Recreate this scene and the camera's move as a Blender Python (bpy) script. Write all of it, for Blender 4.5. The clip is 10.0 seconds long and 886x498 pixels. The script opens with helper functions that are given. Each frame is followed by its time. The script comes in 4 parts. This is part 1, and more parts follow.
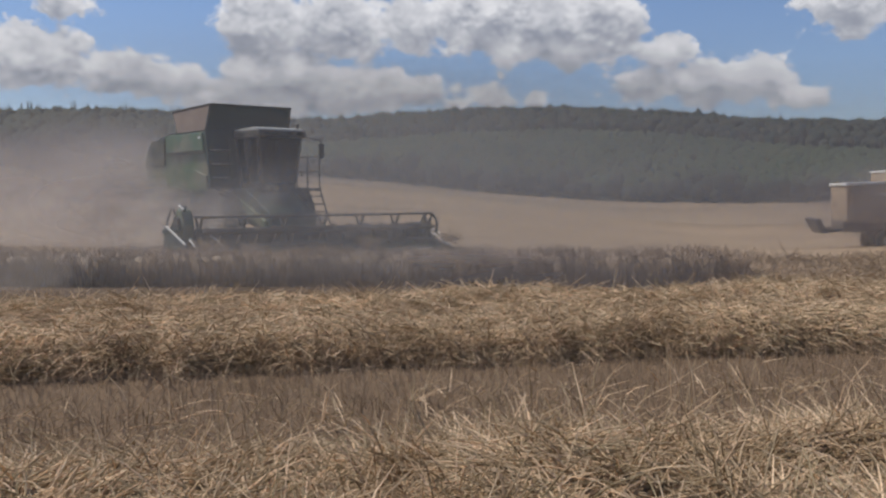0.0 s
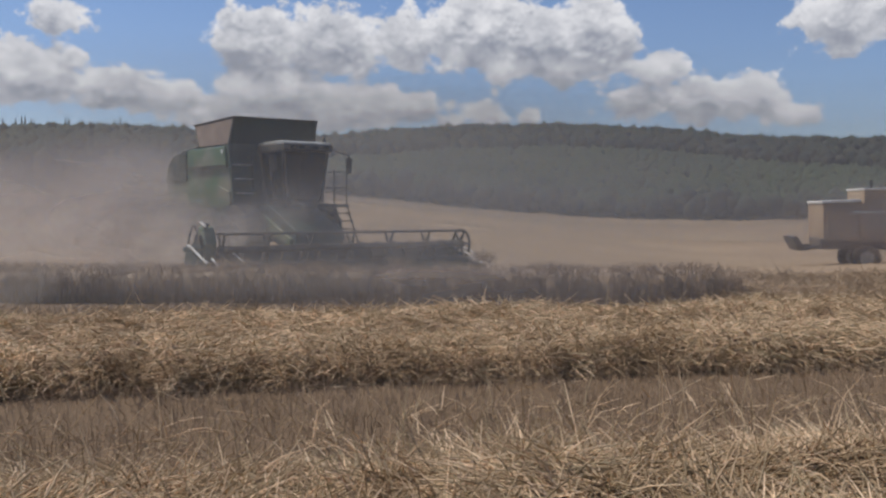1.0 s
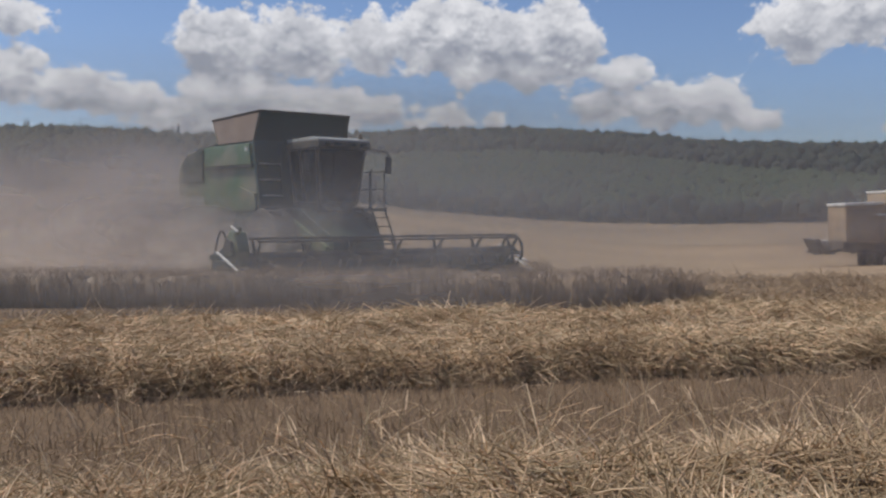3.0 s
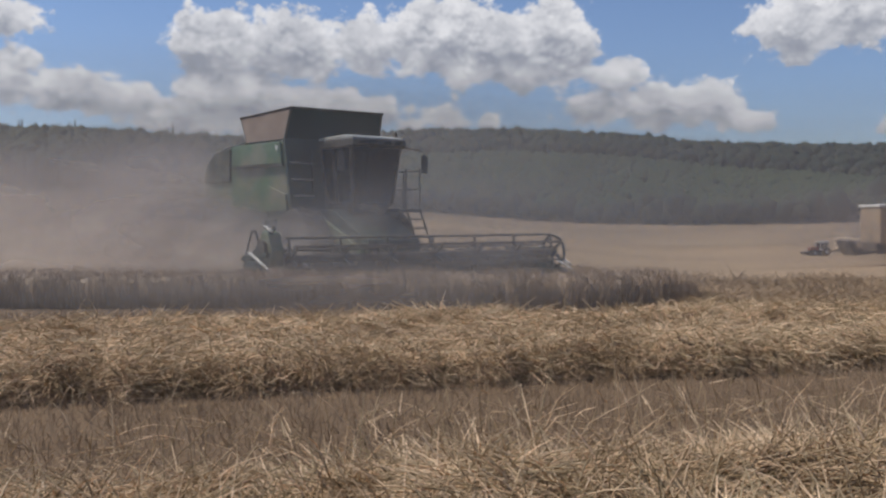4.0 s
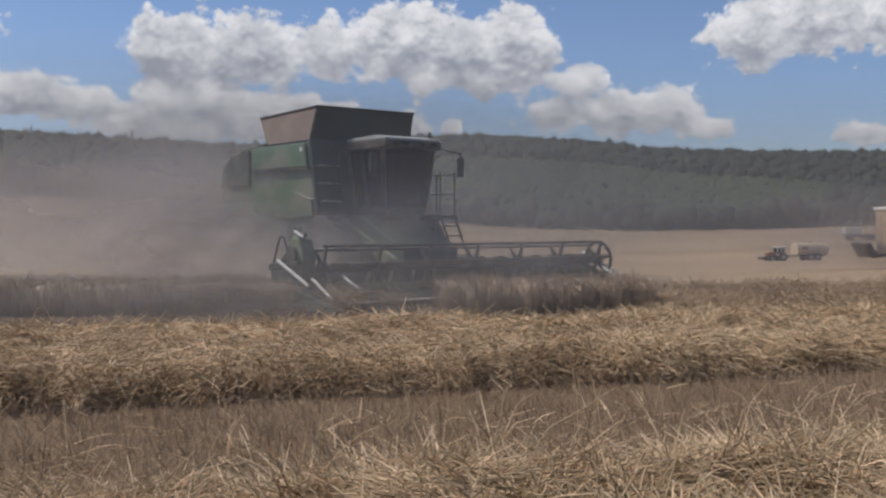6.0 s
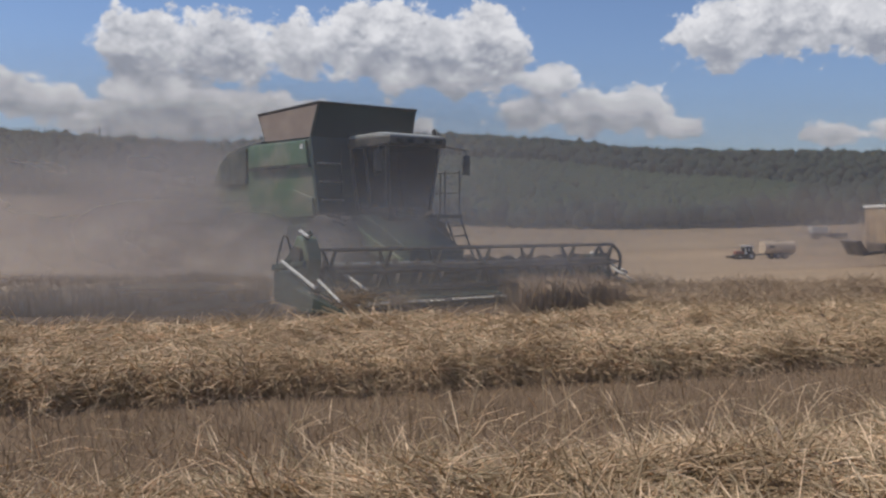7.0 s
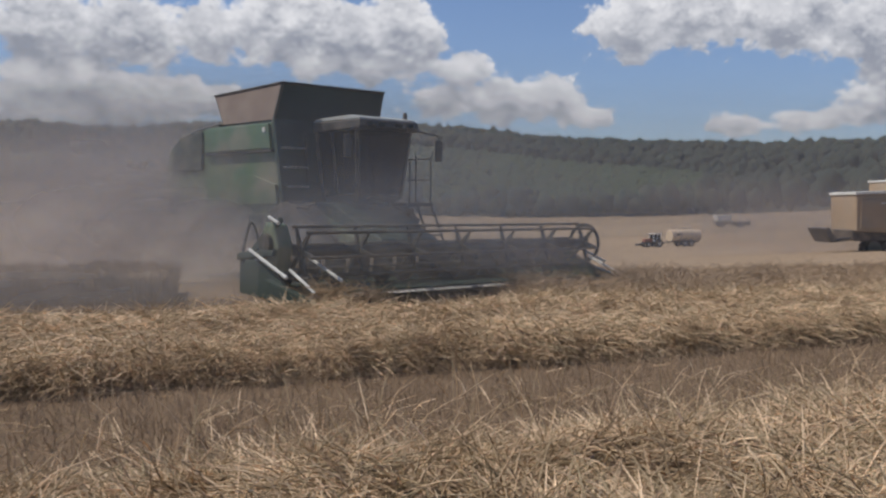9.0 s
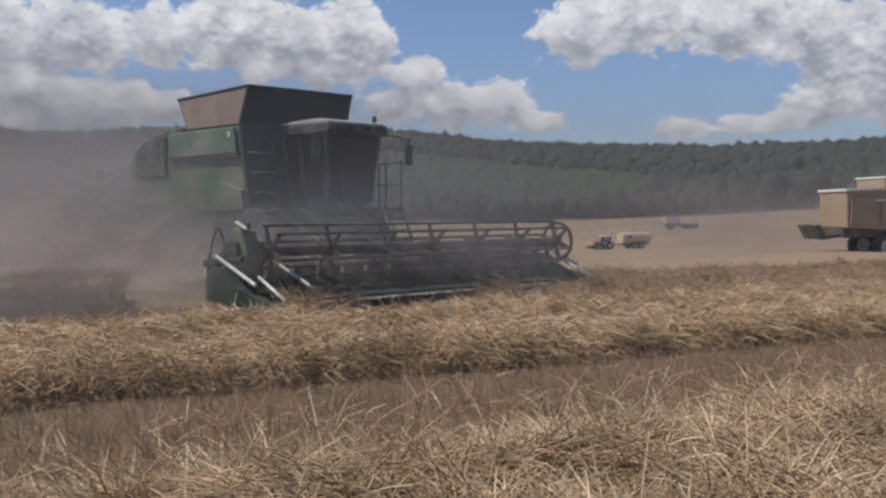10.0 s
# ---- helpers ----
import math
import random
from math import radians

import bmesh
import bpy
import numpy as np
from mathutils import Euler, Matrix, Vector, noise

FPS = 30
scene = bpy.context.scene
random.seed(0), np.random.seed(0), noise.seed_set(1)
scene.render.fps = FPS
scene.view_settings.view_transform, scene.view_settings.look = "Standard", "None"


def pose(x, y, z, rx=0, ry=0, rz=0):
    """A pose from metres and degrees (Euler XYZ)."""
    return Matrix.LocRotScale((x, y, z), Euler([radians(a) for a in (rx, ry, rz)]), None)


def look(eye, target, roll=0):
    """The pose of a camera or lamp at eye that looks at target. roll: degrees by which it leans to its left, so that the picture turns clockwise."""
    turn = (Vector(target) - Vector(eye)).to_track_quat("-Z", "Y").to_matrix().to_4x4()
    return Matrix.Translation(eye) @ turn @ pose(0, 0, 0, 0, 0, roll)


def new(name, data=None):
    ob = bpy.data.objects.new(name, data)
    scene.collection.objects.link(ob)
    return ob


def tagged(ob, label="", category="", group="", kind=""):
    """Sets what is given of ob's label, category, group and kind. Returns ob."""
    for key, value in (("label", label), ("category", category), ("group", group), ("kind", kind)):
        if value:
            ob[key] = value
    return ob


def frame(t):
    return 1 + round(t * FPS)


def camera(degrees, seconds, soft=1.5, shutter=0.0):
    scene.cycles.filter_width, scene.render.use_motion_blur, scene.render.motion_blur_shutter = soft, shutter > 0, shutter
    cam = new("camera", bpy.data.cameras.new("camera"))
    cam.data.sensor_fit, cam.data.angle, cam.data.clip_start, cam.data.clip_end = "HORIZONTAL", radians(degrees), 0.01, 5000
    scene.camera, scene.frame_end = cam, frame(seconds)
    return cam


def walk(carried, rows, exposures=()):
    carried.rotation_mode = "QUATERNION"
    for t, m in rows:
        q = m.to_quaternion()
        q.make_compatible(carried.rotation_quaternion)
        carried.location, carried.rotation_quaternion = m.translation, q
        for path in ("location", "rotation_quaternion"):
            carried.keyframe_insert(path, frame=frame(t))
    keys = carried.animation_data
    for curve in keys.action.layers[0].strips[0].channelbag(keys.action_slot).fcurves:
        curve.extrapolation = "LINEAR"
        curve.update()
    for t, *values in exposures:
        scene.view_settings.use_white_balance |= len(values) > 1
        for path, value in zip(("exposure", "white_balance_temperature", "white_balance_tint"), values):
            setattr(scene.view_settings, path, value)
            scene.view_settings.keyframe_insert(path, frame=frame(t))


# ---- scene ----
cam = camera(50.0, 10.0, soft=2.4, shutter=0.5)
EYE = (0.0, 0.0, 1.7)
# seconds, yaw, pitch, roll, and the small sway of a camera held by hand
VIEW = [
    (0.0, 0.00, -3.54, 0.00, 0.000, 0.000, 0.000),
    (0.5, -0.19, -3.05, -0.17, 0.006, -0.008, 0.006),
    (1.0, -0.37, -2.56, -0.12, 0.012, -0.007, 0.008),
    (1.5, -0.87, -2.57, -0.11, 0.012, -0.004, 0.004),
    (2.0, -1.33, -2.95, -0.08, 0.014, -0.001, 0.006),
    (2.5, -2.12, -2.47, -0.22, 0.020, -0.002, 0.012),
    (4.0, -2.78, -2.29, -0.25, 0.029, -0.014, 0.017),
    (4.5, -3.32, -2.35, -0.45, 0.031, -0.013, 0.019),
    (5.0, -3.66, -1.59, -0.29, 0.037, -0.021, 0.021),
    (5.5, -4.23, -1.86, -0.23, 0.044, -0.016, 0.018),
    (7.0, -6.78, -1.99, -0.27, 0.062, -0.019, 0.031),
    (7.5, -7.57, -2.11, -0.21, 0.062, -0.034, 0.026),
    (8.0, -8.84, -1.92, -0.33, 0.066, -0.041, 0.031),
    (8.5, -10.33, -2.08, -0.57, 0.070, -0.044, 0.040),
    (9.0, -11.92, -2.70, -0.48, 0.096, -0.024, 0.033),
    (9.5, -12.98, -2.59, -0.34, 0.102, -0.051, 0.040),
    (10.0, -14.78, -2.43, -0.03, 0.122, -0.041, 0.039),
]
walk(cam, [(t, pose(EYE[0] + sx, EYE[1] + sy, EYE[2] + sz, 90 + pitch, roll, yaw)) for t, yaw, pitch, roll, sx, sy, sz in VIEW])

# ---- light ----
SUN_AZ, SUN_EL = -70.0, 56.0    # degrees from straight ahead to the right, and above the horizon
scene.view_settings.exposure = 0.0
scene.cycles.transparent_max_bounces = 32
sun = new("sun", bpy.data.lights.new("sun", "SUN"))
sun.data.energy, sun.data.angle, sun.data.color = 4.6, radians(1.0), (1.0, 0.93, 0.84)
sun.matrix_world = look((-60, 50, 90), Vector((-60, 50, 90)) - Vector((math.sin(radians(SUN_AZ)) * math.cos(radians(SUN_EL)), math.cos(radians(SUN_AZ)) * math.cos(radians(SUN_EL)), math.sin(radians(SUN_EL)))))


class Nodes:
    """Short way to write a node tree."""

    def __init__(self, tree):
        self.tree = tree
        tree.nodes.clear()

    def add(self, kind, inputs=(), operation=""):
        n = self.tree.nodes.new(kind)
        if operation:
            n.operation = operation
        for key, value in dict(inputs).items():
            self.set(n.inputs[key], value)
        return n

    def set(self, socket, value):
        if isinstance(value, bpy.types.NodeSocket):
            self.tree.links.new(value, socket)
        else:
            socket.default_value = value

    def math(self, op, a, b=0.0, c=0.0, clamp=False):
        n = self.tree.nodes.new("ShaderNodeMath")
        n.operation, n.use_clamp = op, clamp
        for s, v in zip(n.inputs, (a, b, c)):
            self.set(s, v)
        return n.outputs[0]

    def smooth(self, value, lo, hi, out_lo=0.0, out_hi=1.0):
        n = self.add("ShaderNodeMapRange", {0: value, 1: lo, 2: hi, 3: out_lo, 4: out_hi})
        n.interpolation_type = "SMOOTHSTEP"
        return n.outputs[0]

    def mix(self, fac, a, b, blend="MIX"):
        n = self.add("ShaderNodeMix")
        n.data_type, n.blend_type = "RGBA", blend
        self.set(n.inputs[0], fac), self.set(n.inputs[6], a), self.set(n.inputs[7], b)
        return n.outputs[2]

    def noise(self, vector, scale, detail=4.0, rough=0.55, distort=0.0):
        n = self.add("ShaderNodeTexNoise", {"Vector": vector, "Scale": scale, "Detail": detail, "Roughness": rough, "Distortion": distort})
        return n.outputs["Fac"]


# clouds: azimuth, height above the horizon (degrees), half width, half height, strength
CLOUDS = [
    (-23.5, 7.3, 3.6, 1.7, 1.0), (-18.5, 6.6, 3.0, 1.2, 0.9), (-21.5, 10.4, 1.6, 0.9, 0.7), (-15.2, 6.2, 2.4, 0.9, 0.8),
    (-10.6, 9.6, 2.6, 1.9, 1.0), (-6.2, 9.6, 3.4, 2.0, 1.0), (-9.5, 6.6, 3.6, 1.6, 1.0), (-4.8, 5.9, 3.4, 1.3, 0.9), (-12.6, 5.5, 3.0, 1.2, 0.8),
    (-1.6, 9.8, 2.2, 1.8, 0.9), (2.6, 10.4, 3.4, 2.3, 1.0), (6.2, 9.7, 3.6, 2.1, 1.05), (9.8, 9.2, 2.4, 1.7, 1.0), (4.2, 8.0, 1.4, 0.9, 0.7), (9.3, 10.9, 2.0, 1.6, 1.0),
    (13.2, 8.0, 1.5, 1.1, 0.9), (11.8, 6.2, 2.0, 1.1, 0.9), (15.4, 6.2, 2.6, 1.3, 1.0), (18.2, 6.4, 2.2, 1.3, 1.0), (20.4, 5.2, 1.5, 0.7, 0.7),
    (2.9, 5.5, 1.5, 0.75, 0.9), (5.5, 5.3, 0.6, 0.5, 0.8), (0.9, 5.1, 0.8, 0.4, 0.6),
    (23.0, 10.2, 2.6, 1.9, 1.0), (27.0, 10.9, 4.0, 1.7, 1.0), (31.5, 10.6, 3.6, 1.9, 1.0), (36.0, 9.8, 3.4, 1.8, 1.0), (40.0, 9.0, 3.4, 2.2, 1.0),
    (37.8, 6.4, 3.0, 1.4, 0.95), (41.0, 5.6, 2.4, 1.2, 0.9), (32.5, 4.9, 1.8, 0.6, 0.8), (28.8, 4.7, 1.3, 0.65, 0.9), (35.0, 5.1, 1.6, 0.6, 0.7),
    (-6.8, 6.0, 4.6, 1.6, 0.9), (-1.8, 5.9, 2.2, 0.9, 0.8), (7.6, 8.1, 2.2, 1.0, 0.8), (38.5, 7.6, 3.4, 1.4, 0.9),
    (-30.0, 8.5, 4.0, 2.2, 1.0), (-38.0, 11.0, 5.0, 2.4, 1.0), (-28.0, 14.5, 6.0, 2.2, 1.0), (-8.0, 15.0, 6.0, 2.0, 1.0), (12.0, 16.0, 5.0, 2.0, 1.0), (33.0, 15.0, 6.0, 2.0, 1.0), (50.0, 10.0, 6.0, 3.0, 1.0),
]

world = bpy.data.worlds.new("sky")
scene.world = world
world.use_nodes = True
w = Nodes(world.node_tree)
sky = w.add("ShaderNodeTexSky")
sky.sky_type, sky.sun_disc, sky.sun_elevation, sky.sun_rotation = "NISHITA", False, radians(SUN_EL), radians(SUN_AZ)
sky.altitude, sky.air_density, sky.dust_density, sky.ozone_density = 1500.0, 1.0, 0.3, 3.0
way = w.add("ShaderNodeTexCoord").outputs["Generated"]
xyz = w.add("ShaderNodeSeparateXYZ", {0: way})
azimuth = w.math("MULTIPLY", w.math("ARCTAN2", xyz.outputs[0], xyz.outputs[1]), 57.2958)
height = w.math("MULTIPLY", w.math("ARCSINE", xyz.outputs[2]), 57.2958)


def cloud_cover(shift):
    """How deep the cloud is in the direction, moved up by shift degrees."""
    up = w.math("ADD", height, shift)
    spot = w.add("ShaderNodeCombineXYZ", {0: azimuth, 1: w.math("MULTIPLY", up, 1.25), 2: 0.0}).outputs[0]
    n1 = w.math("SUBTRACT", w.noise(spot, 0.75, 9.0, 0.62), 0.5)
    cells = w.add("ShaderNodeTexVoronoi")
    cells.feature = "SMOOTH_F1"
    for key, value in (("Vector", spot), ("Scale", 0.75), ("Detail", 3.0), ("Roughness", 0.6)):
        w.set(cells.inputs[key], value)
    n2 = cells.outputs["Distance"]
    total = None
    for a, h, sx, sy, k in CLOUDS:
        dx = w.math("MULTIPLY", w.math("SUBTRACT", azimuth, a), 1.0 / sx)
        dy = w.math("MULTIPLY", w.math("SUBTRACT", up, h), 1.0 / sy)
        d = w.math("SQRT", w.math("MULTIPLY_ADD", dy, dy, w.math("MULTIPLY", dx, dx)))
        v = w.math("MULTIPLY_ADD", d, -k, k)
        total = v if total is None else w.math("SMOOTH_MAX", total, v, 0.25)
    total = w.math("ADD", w.math("MULTIPLY_ADD", n1, 1.1, total), 0.44)
    return w.math("MULTIPLY_ADD", w.math("SUBTRACT", 0.55, n2), 0.65, total)


here, near, above = cloud_cover(0.0), cloud_cover(0.3), cloud_cover(1.0)
cover = w.smooth(here, -0.02, 0.3)
thick = w.smooth(here, 0.0, 0.9)
broad = w.smooth(w.math("SUBTRACT", here, above), -0.4, 0.5)
close = w.smooth(w.math("SUBTRACT", here, near), -0.16, 0.2)
lit = w.math("MULTIPLY_ADD", broad, 0.6, w.math("MULTIPLY", close, 0.4))
shade = w.math("MULTIPLY_ADD", lit, 0.75, w.math("MULTIPLY_ADD", w.math("SUBTRACT", 1.0, thick), 0.35, 0.06), clamp=True)
puffs = w.add("ShaderNodeTexVoronoi")
puffs.feature = "SMOOTH_F1"
for key, value in (("Vector", w.add("ShaderNodeCombineXYZ", {0: azimuth, 1: w.math("MULTIPLY", w.math("ADD", height, w.math("MULTIPLY", w.noise(way, 60.0, 4.0, 0.6), 0.8)), 1.25), 2: 3.0}).outputs[0]), ("Scale", 0.5), ("Detail", 3.0), ("Roughness", 0.6)):
    w.set(puffs.inputs[key], value)
shade = w.math("MULTIPLY_ADD", w.math("SUBTRACT", 0.85, puffs.outputs["Distance"]), 0.8, w.math("MULTIPLY_ADD", shade, 0.8, 0.09), clamp=True)
cloud = w.mix(shade, (3.1, 3.3, 3.9, 1), (7.7, 7.7, 8.0, 1))
blue = w.mix(1.0, sky.outputs[0], (0.98, 0.94, 1.0, 1), "MULTIPLY")
out = w.mix(w.math("MULTIPLY", cover, 0.96), blue, cloud)
background = w.add("ShaderNodeBackground", {"Color": out, "Strength": 0.1})
w.add("ShaderNodeOutputWorld", {"Surface": background.outputs[0]})


# ---- materials ----
def material(name):
    m = bpy.data.materials.new(name)
    m.use_nodes = True
    return m, Nodes(m.node_tree)


def surface(name, dark, light, scale=8.0, rough=0.6, metal=0.0, bump=0.0, fine=40.0, dust=0.0, per_piece=0.0, coat=0.0, translucent=0.0):
    """A painted or grown surface: two scales of variation, dust or wear, and a fine relief."""
    m, n = material(name)
    at = n.add("ShaderNodeTexCoord").outputs["Object"]
    big, small = n.noise(at, scale, 4.0, 0.6), n.noise(at, fine, 3.0, 0.6)
    c = n.mix(n.smooth(big, 0.3, 0.7), (*dark, 1), (*light, 1))
    c = n.mix(n.math("MULTIPLY", small, 0.35), c, (*[v * 0.6 for v in dark], 1))
    if per_piece:
        island = n.add("ShaderNodeNewGeometry").outputs["Random Per Island"]
        c = n.mix(1.0, c, n.add("ShaderNodeCombineColor", {0: n.math("MULTIPLY_ADD", island, per_piece, 1.0 - per_piece * 0.5), 1: n.math("MULTIPLY_ADD", island, per_piece, 1.0 - per_piece * 0.5), 2: n.math("MULTIPLY_ADD", island, per_piece * 1.1, 1.0 - per_piece * 0.6)}).outputs[0], "MULTIPLY")
    if dust:
        c = n.mix(n.math("MULTIPLY", n.smooth(n.noise(at, scale * 0.6, 5.0, 0.65), 0.35, 0.7), dust), c, (0.30, 0.25, 0.19, 1))
    b = n.add("ShaderNodeBsdfPrincipled", {"Base Color": c, "Roughness": n.math("MULTIPLY_ADD", big, 0.2, rough - 0.1), "Metallic": metal, "Coat Weight": coat})
    if bump:
        n.set(b.inputs["Normal"], n.add("ShaderNodeBump", {"Height": small, "Strength": bump, "Distance": 0.02}).outputs[0])
    out = b.outputs[0]
    if translucent:
        t = n.add("ShaderNodeBsdfTranslucent", {"Color": c})
        out = n.add("ShaderNodeMixShader", {0: translucent, 1: out, 2: t.outputs[0]}).outputs[0]
    n.add("ShaderNodeOutputMaterial", {"Surface": out})
    return m


STRAW = surface("straw", (0.46, 0.328, 0.205), (0.84, 0.67, 0.48), 1.6, 0.5, per_piece=1.0, translucent=0.3)
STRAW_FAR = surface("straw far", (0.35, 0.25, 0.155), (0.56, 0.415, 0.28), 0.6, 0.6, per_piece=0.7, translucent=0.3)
CROP = surface("standing crop", (0.30, 0.215, 0.145), (0.46, 0.34, 0.24), 0.8, 0.65, per_piece=0.5, translucent=0.15)
# shade in the gaps between stalks is put into this darker straw colour
THATCH = surface("matted straw with gap shade", (0.24, 0.16, 0.095), (0.42, 0.30, 0.19), 3.0, 0.85, bump=0.9, fine=30.0)
GREEN = surface("green paint", (0.055, 0.115, 0.05), (0.075, 0.15, 0.065), 1.5, 0.42, dust=0.65, coat=0.2)
# carries the shade of the machine's front, darker than the flank's green
DARK_GREEN = surface("green paint with shade", (0.016, 0.034, 0.026), (0.024, 0.05, 0.036), 1.5, 0.5, dust=0.1)
# flap colour with the shade of the tank's front put into it
SHADED_FLAP = surface("flap darkened for shade", (0.014, 0.034, 0.034), (0.022, 0.046, 0.045), 1.2, 0.6, dust=0.05)
GRILLE = surface("dark grille", (0.018, 0.03, 0.02), (0.03, 0.045, 0.03), 3.0, 0.6, dust=0.35)
FLAP = surface("tarpaulin flap", (0.19, 0.14, 0.11), (0.26, 0.2, 0.165), 2.0, 0.7, dust=0.3)
BLACK = surface("black steel", (0.014, 0.014, 0.014), (0.03, 0.028, 0.026), 4.0, 0.5, dust=0.3)
BROWN = surface("dusty brown steel", (0.035, 0.025, 0.02), (0.07, 0.05, 0.04), 3.0, 0.55, dust=0.4)
STEEL = surface("worn steel", (0.35, 0.35, 0.34), (0.55, 0.54, 0.52), 6.0, 0.4, metal=0.7, dust=0.25)
WHITE = surface("dusty white paint", (0.62, 0.62, 0.58), (0.78, 0.78, 0.74), 3.0, 0.45, dust=0.15)
# pale grey with sunlight put into the colour, for upward edges
SUNLIT_GREY = surface("sunlit pale grey", (0.34, 0.37, 0.36), (0.46, 0.48, 0.46), 3.0, 0.5, dust=0.35)
RUBBER = surface("rubber", (0.018, 0.018, 0.018), (0.03, 0.028, 0.026), 5.0, 0.85, dust=0.5, bump=0.3)
YELLOW = surface("faded yellow paint", (0.31, 0.215, 0.13), (0.40, 0.29, 0.185), 1.2, 0.55, dust=0.7)
CREAM = surface("cream paint", (0.66, 0.50, 0.33), (0.78, 0.62, 0.43), 2.0, 0.5, dust=0.3)
RED = surface("red paint", (0.26, 0.07, 0.04), (0.36, 0.11, 0.06), 2.0, 0.5, dust=0.4)
LEAF_DARK = surface("dark wood", (0.012, 0.021, 0.014), (0.026, 0.038, 0.022), 0.02, 0.9, per_piece=0.35, fine=0.6, bump=0.5)
LEAF_LIGHT = surface("young wood", (0.026, 0.046, 0.019), (0.044, 0.068, 0.028), 0.02, 0.9, per_piece=0.35, fine=0.6, bump=0.5)
CONIFER = surface("conifer", (0.014, 0.026, 0.018), (0.03, 0.045, 0.028), 0.02, 0.85, per_piece=0.6, fine=0.8, bump=1.0)


def glass_material():
    m, n = material("cab glass")
    g = n.add("ShaderNodeBsdfGlossy", {"Color": (0.9, 0.95, 0.95, 1), "Roughness": 0.08})
    t = n.add("ShaderNodeBsdfTransparent", {"Color": (0.10, 0.125, 0.12, 1)})
    f = n.add("ShaderNodeFresnel", {"IOR": 1.22})
    n.add("ShaderNodeOutputMaterial", {"Surface": n.add("ShaderNodeMixShader", {0: f.outputs[0], 1: t.outputs[0], 2: g.outputs[0]}).outputs[0]})
    return m


GLASS = glass_material()


def ground_material():
    m, n = material("harvested field")
    at = n.add("ShaderNodeTexCoord").outputs["Object"]
    xyz = n.add("ShaderNodeSeparateXYZ", {0: at})
    away = n.math("SQRT", n.math("MULTIPLY_ADD", xyz.outputs[0], xyz.outputs[0], n.math("MULTIPLY", xyz.outputs[1], xyz.outputs[1])))
    rows = n.add("ShaderNodeVectorMath", {0: at, 1: (0.15, 1.0, 1.0)}, operation="MULTIPLY").outputs[0]
    broad, mid, fine = n.noise(rows, 0.05, 4.0, 0.6), n.noise(rows, 0.9, 4.0, 0.6), n.noise(at, 26.0, 4.0, 0.7)
    soil = n.mix(n.smooth(fine, 0.35, 0.65), (0.085, 0.054, 0.029, 1), (0.165, 0.108, 0.06, 1))
    gold = n.mix(n.smooth(broad, 0.35, 0.65), (0.235, 0.165, 0.10, 1), (0.30, 0.215, 0.135, 1))
    gold = n.mix(n.math("MULTIPLY", n.smooth(mid, 0.4, 0.7), 0.35), gold, (0.20, 0.145, 0.09, 1))
    c = n.mix(n.smooth(away, 14.0, 30.0), soil, gold)
    c = n.mix(n.smooth(away, 271.0, 276.0), c, (0.03, 0.04, 0.02, 1))
    b = n.add("ShaderNodeBsdfPrincipled", {"Base Color": c, "Roughness": 0.95})
    n.set(b.inputs["Normal"], n.add("ShaderNodeBump", {"Height": fine, "Strength": 0.6, "Distance": 0.03}).outputs[0])
    n.add("ShaderNodeOutputMaterial", {"Surface": b.outputs[0]})
    return m


FIELD = ground_material()


def dust_material(name, density, colour, scale):
    """Airborne dust: lets part of the light through, fades towards the rim of its cloud."""
    m, n = material(name)
    at = n.add("ShaderNodeTexCoord").outputs["Object"]
    seed = n.add("ShaderNodeObjectInfo").outputs["Random"]
    r = n.add("ShaderNodeVectorMath", {0: at}, operation="LENGTH").outputs["Value"]
    moved = n.add("ShaderNodeVectorMath", {0: at, 1: n.add("ShaderNodeCombineXYZ", {0: n.math("MULTIPLY", seed, 37.0), 1: n.math("MULTIPLY", seed, 11.0), 2: 0.0}).outputs[0]}, operation="ADD").outputs[0]
    billow = n.smooth(n.noise(moved, scale, 4.0, 0.55, 0.4), 0.22, 0.72)
    fade = n.smooth(r, 1.0, 0.15)
    a = n.math("MULTIPLY", n.math("MULTIPLY", fade, n.math("MULTIPLY_ADD", billow, 0.62, 0.38)), density, clamp=True)
    d = n.add("ShaderNodeBsdfDiffuse", {"Color": (*colour, 1)})
    t = n.add("ShaderNodeBsdfTranslucent", {"Color": (*colour, 1)})
    body = n.add("ShaderNodeMixShader", {0: 0.5, 1: d.outputs[0], 2: t.outputs[0]})
    n.add("ShaderNodeOutputMaterial", {"Surface": n.add("ShaderNodeMixShader", {0: a, 1: n.add("ShaderNodeBsdfTransparent").outputs[0], 2: body.outputs[0]}).outputs[0]})
    return m


# ---- building helpers ----
def thing(name, label, category, group="", m=None):
    ob = tagged(new(name), label, category, group)
    ob.matrix_basis = m or Matrix()
    return ob


def part(name, bm, mat, parent, label="", smooth=False):
    me = bpy.data.meshes.new(name)
    bmesh.ops.recalc_face_normals(bm, faces=bm.faces)
    bm.to_mesh(me)
    bm.free()
    me.materials.append(mat)
    if smooth:
        me.shade_smooth()
    ob = new(name, me)
    ob.parent = parent
    if label:
        ob["label"] = label
    return ob


